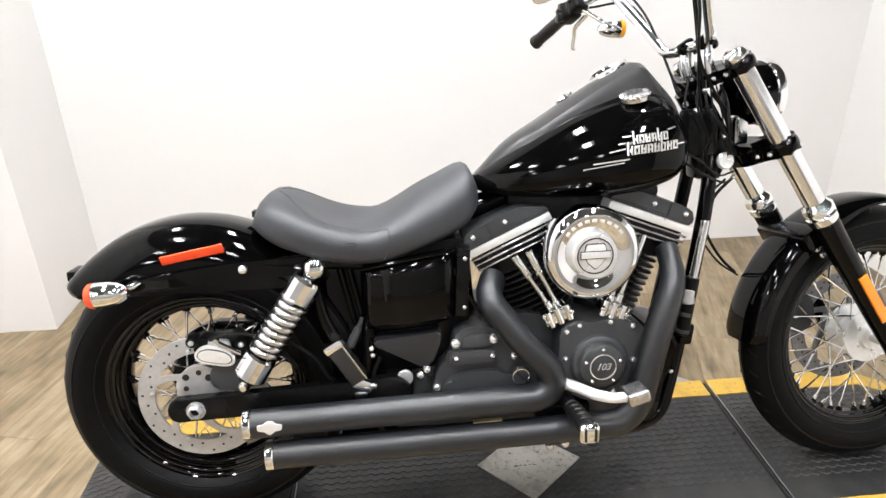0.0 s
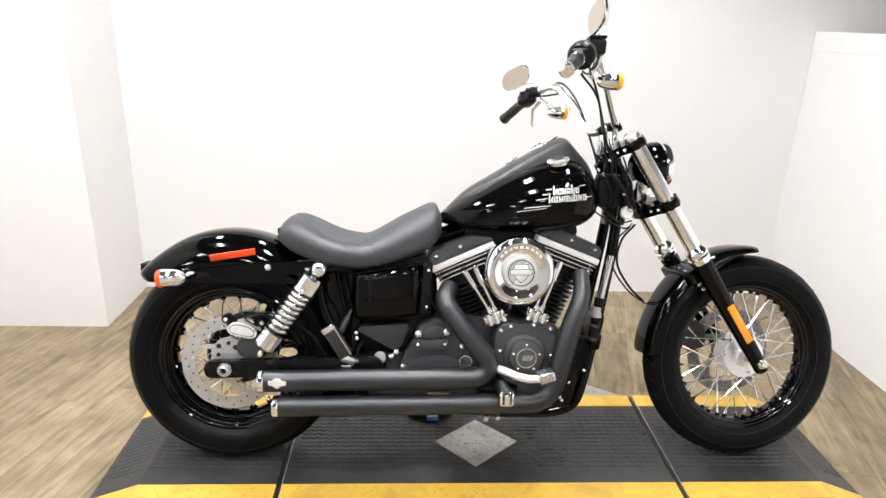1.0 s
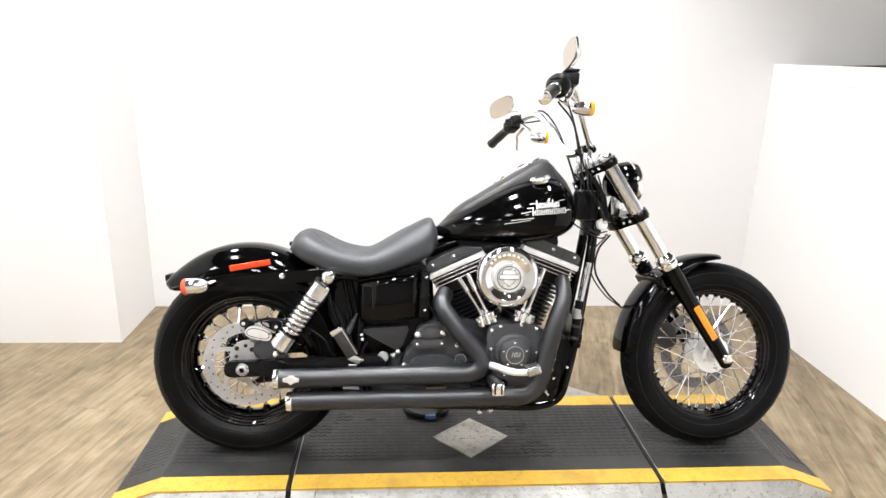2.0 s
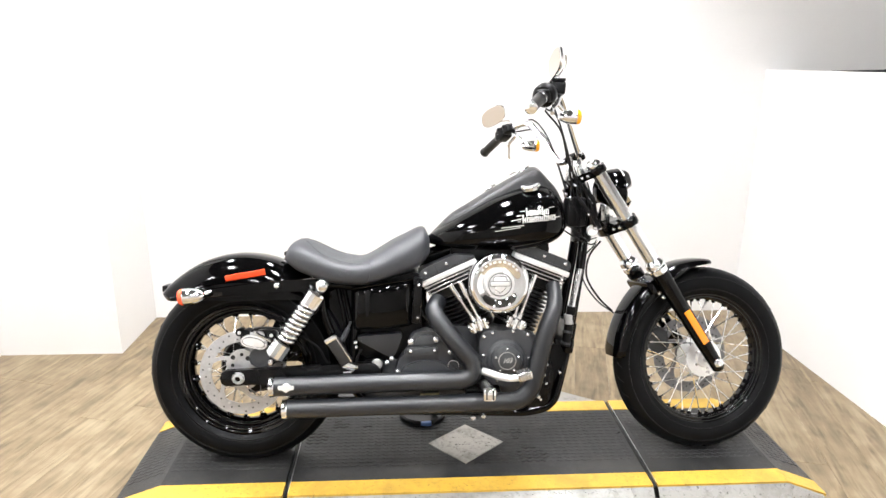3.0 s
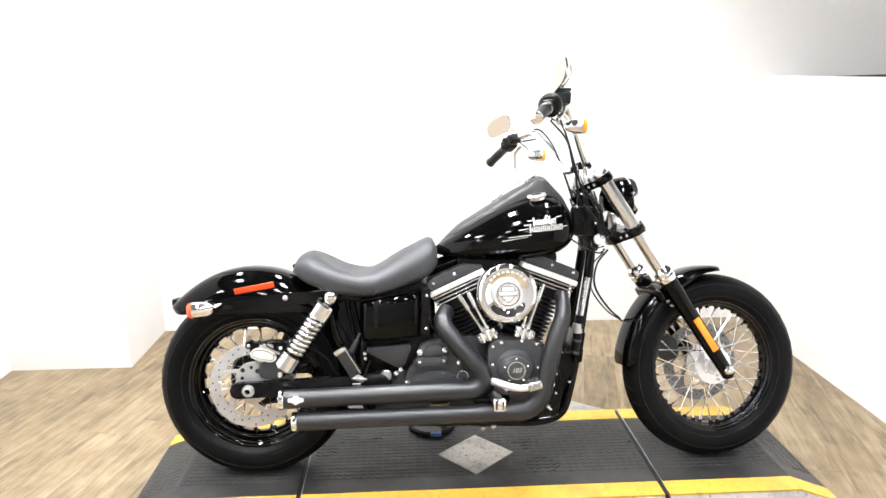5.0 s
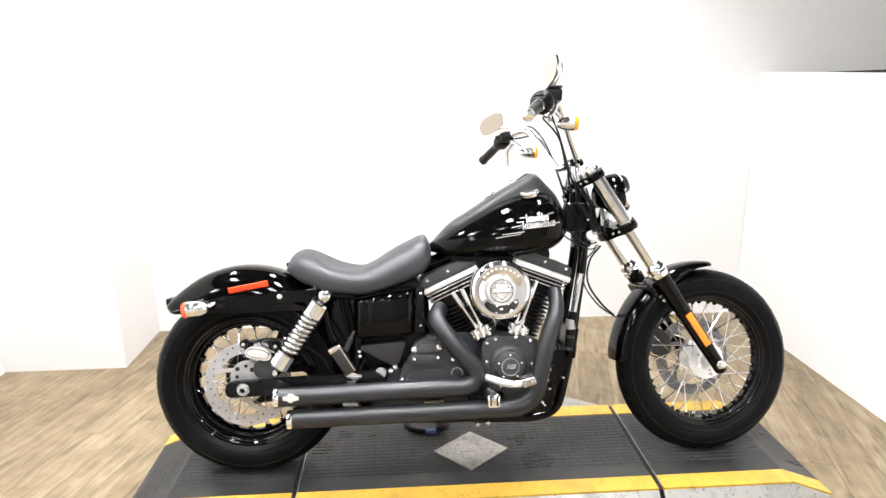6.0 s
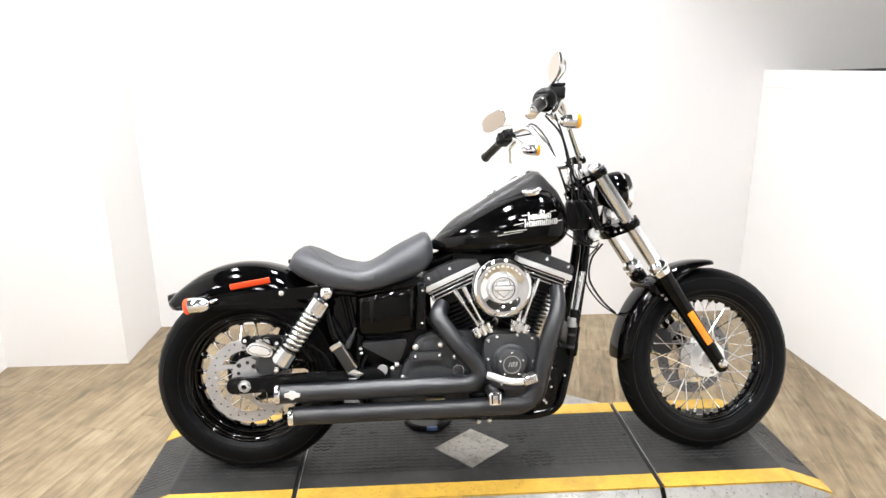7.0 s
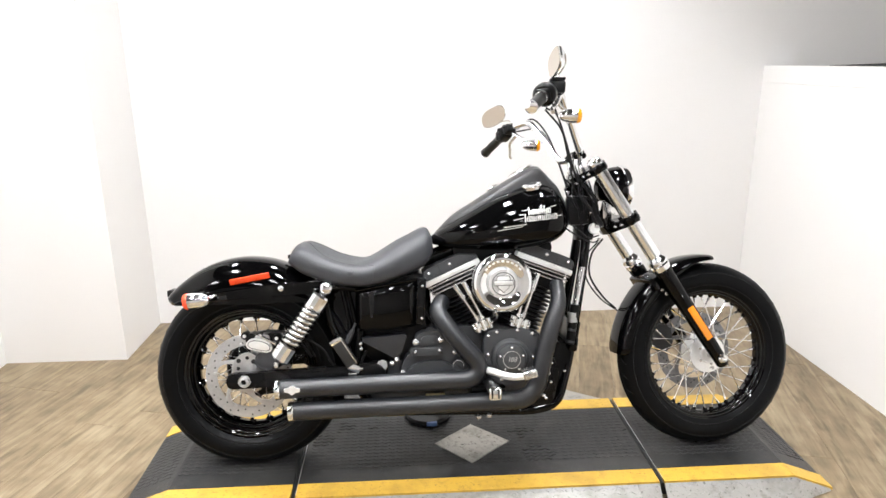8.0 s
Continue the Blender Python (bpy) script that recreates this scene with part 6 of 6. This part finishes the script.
# neck: wiring, lock, cables
bm = bmesh.new()
box(bm, at_fork(0.64, -0.082, -0.030), (0.045, 0.04, 0.08), 0.010, Matrix.Rotation(-RAKE, 4, "Y"))
box(bm, (1.125, -0.045, 0.845), (0.07, 0.06, 0.10), 0.014)
box(bm, (1.150, -0.030, 0.770), (0.06, 0.06, 0.06), 0.014)
neck = part("neck_cover", bm, SATIN, bike, "black wiring cover at the neck")
bm = lathe(bmesh.new(), [(0.0185, 0), (0.0195, 0.008), (0.016, 0.013), (0.010, 0.011), (0, 0.012)], (1.178, -0.068, 0.782), (0, -1, 0.05), 28)
part("neck_bolt", bm, SATINCHROME, neck, "round chrome neck bolt")
bolts("tank_bolt", bike, [(1.092, -0.05, 0.905), (1.100, -0.085, 0.893)], 0.0065, 0.009)


def cable(points, r=0.0031, name="cable", m=None, mat=None):
    part(name, tube(bmesh.new(), curve_points([Vector(p) for p in points], 7), r, 8), mat or CABLE, bike, m=m)


c = 0.955
cable([(0.965, -0.300, 1.170), (1.005, -0.22, 1.180), (1.06, -0.14, 1.09), (1.105, -0.08, 0.985), (1.135, -0.06, 0.90), (1.120, -0.05, 0.82)])
cable([(0.968, -0.295, 1.160), (1.025, -0.20, 1.145), (1.075, -0.13, 1.04), (1.10, -0.09, 0.95), (1.118, -0.07, 0.86), (1.09, -0.03, 0.78)])
cable([(0.966, -0.290, 1.155), (1.035, -0.21, 1.10), (1.085, -0.12, 1.00), (1.150, -0.085, 0.91), (1.185, -0.075, 0.82), (1.150, -0.06, 0.74)])
cable([(0.985, 0.300, 1.155), (1.03, 0.235, 1.185), (1.07, 0.15, 1.115), (1.095, 0.07, 1.00), (1.115, 0.02, 0.90), (1.13, -0.03, 0.82)])
cable([(0.980, 0.290, 1.145), (1.05, 0.20, 1.14), (1.09, 0.12, 1.05), (1.11, 0.05, 0.95), (1.14, -0.02, 0.86)])
cable([(1.06, -0.075, 0.80), (1.11, -0.085, 0.765), (1.165, -0.095, 0.738), (1.195, -0.085, 0.748)], 0.0026)
cable([(1.07, -0.075, 0.815), (1.115, -0.090, 0.785), (1.150, -0.098, 0.755), (1.19, -0.09, 0.76)], 0.0024)
cable([(1.215, -0.05, 0.745), (1.185, -0.02, 0.69), (1.190, 0.02, 0.61), (1.245, 0.05, 0.53), (1.300, 0.07, 0.48)], 0.0036)
cable([(1.205, -0.03, 0.735), (1.172, 0.0, 0.68), (1.180, 0.03, 0.60), (1.240, 0.055, 0.52), (1.310, 0.075, 0.47)], 0.0026)
cable([(1.120, -0.085, 0.90), (1.150, -0.10, 0.86), (1.175, -0.09, 0.81), (1.20, -0.06, 0.79)], 0.0050)
cable([(1.145, -0.06, 0.93), (1.185, -0.06, 0.88), (1.20, -0.05, 0.83)], 0.0050)
cable([(0.56, -0.125, 0.60), (0.600, -0.13, 0.52), (0.64, -0.125, 0.47), (0.70, -0.12, 0.44)], 0.0042)
cable([(0.40, -0.13, 0.40), (0.385, -0.135, 0.36), (0.40, -0.13, 0.31)], 0.0045)
cable([(0.20, -0.12, 0.45), (0.26, -0.13, 0.41), (0.29, -0.13, 0.36), (0.33, -0.12, 0.34)], 0.0040)

for k, (dx, dy, dz) in enumerate(((0.0, -0.085, 0.0), (0.012, -0.075, 0.01), (-0.014, -0.080, -0.012), (0.026, -0.070, 0.004), (-0.026, -0.060, 0.010), (0.034, -0.082, -0.01))):
    cable([(1.128 + dx, dy + 0.02, 0.955 + dz), (1.118 + dx * 1.4, dy - 0.012, 0.905), (1.135 + dx, dy - 0.016, 0.855 + dz), (1.120 + dx * 0.6 + 0.008 * k, dy, 0.805), (1.145 + 0.006 * k, dy + 0.03, 0.752 + dz)], 0.0018 + 0.0004 * (k % 3))
bolts("cable_clip", neck, [(1.112, -0.092, 0.935), (1.158, -0.098, 0.838), (1.190, -0.088, 0.748)], 0.0050, 0.006, axis=(0, -1, 0.1))

# front brake on the far side
bm = slab(bmesh.new(), round_corners([(1.430, 0.335), (1.425, 0.400), (1.455, 0.430), (1.500, 0.415), (1.510, 0.345), (1.470, 0.318)], 0.014), 0.040, 0.110, 0.008)
part("front_caliper", bm, WRINKLE, bike, "black front brake caliper", m=STEER)
# fender brace bolts and the bridge between the legs
bm = box(bmesh.new(), at_fork(0.335, -0.030, 0), (0.05, 0.17, 0.05), 0.012, Matrix.Rotation(-RAKE, 4, "Y"))
part("fender_bridge", bm, GLOSS, bike, m=STEER)
bolts("fender_bolt", front_fender, [(1.415, -0.064, 0.560), (1.405, -0.064, 0.585), (1.430, -0.064, 0.545)], 0.0065, 0.006)

# stand on the far side
bm = tube(bmesh.new(), rounded([(0.72, 0.12, 0.18), (0.66, 0.20, 0.08), (0.64, 0.235, 0.052)], 0.03), 0.012, 12)
part("side_stand", bm, SATIN, bike, "black side stand leg")

# round pad on the deck under the stand
pad = part("stand_pad", lathe(bmesh.new(), [(0, 0), (0.085, 0), (0.090, 0.004), (0.090, 0.014), (0.084, 0.020), (0, 0.020)], (0, 0, 0), segs=40), GRIP)
pad.matrix_basis = pose(0.61, 0.215, 0.001)
tagged(pad, "round black rubber pad on the deck with a blue reflection built on its side", "stand pad")
# blue reflection on the pad's side, put in as a coloured block
part("patch", box(bmesh.new(), (0.012, -0.0835, 0.0115), (0.040, 0.020, 0.016), 0.004), BLUE, pad, "blue reflection on the pad's side, built as a patch")

build_boards()
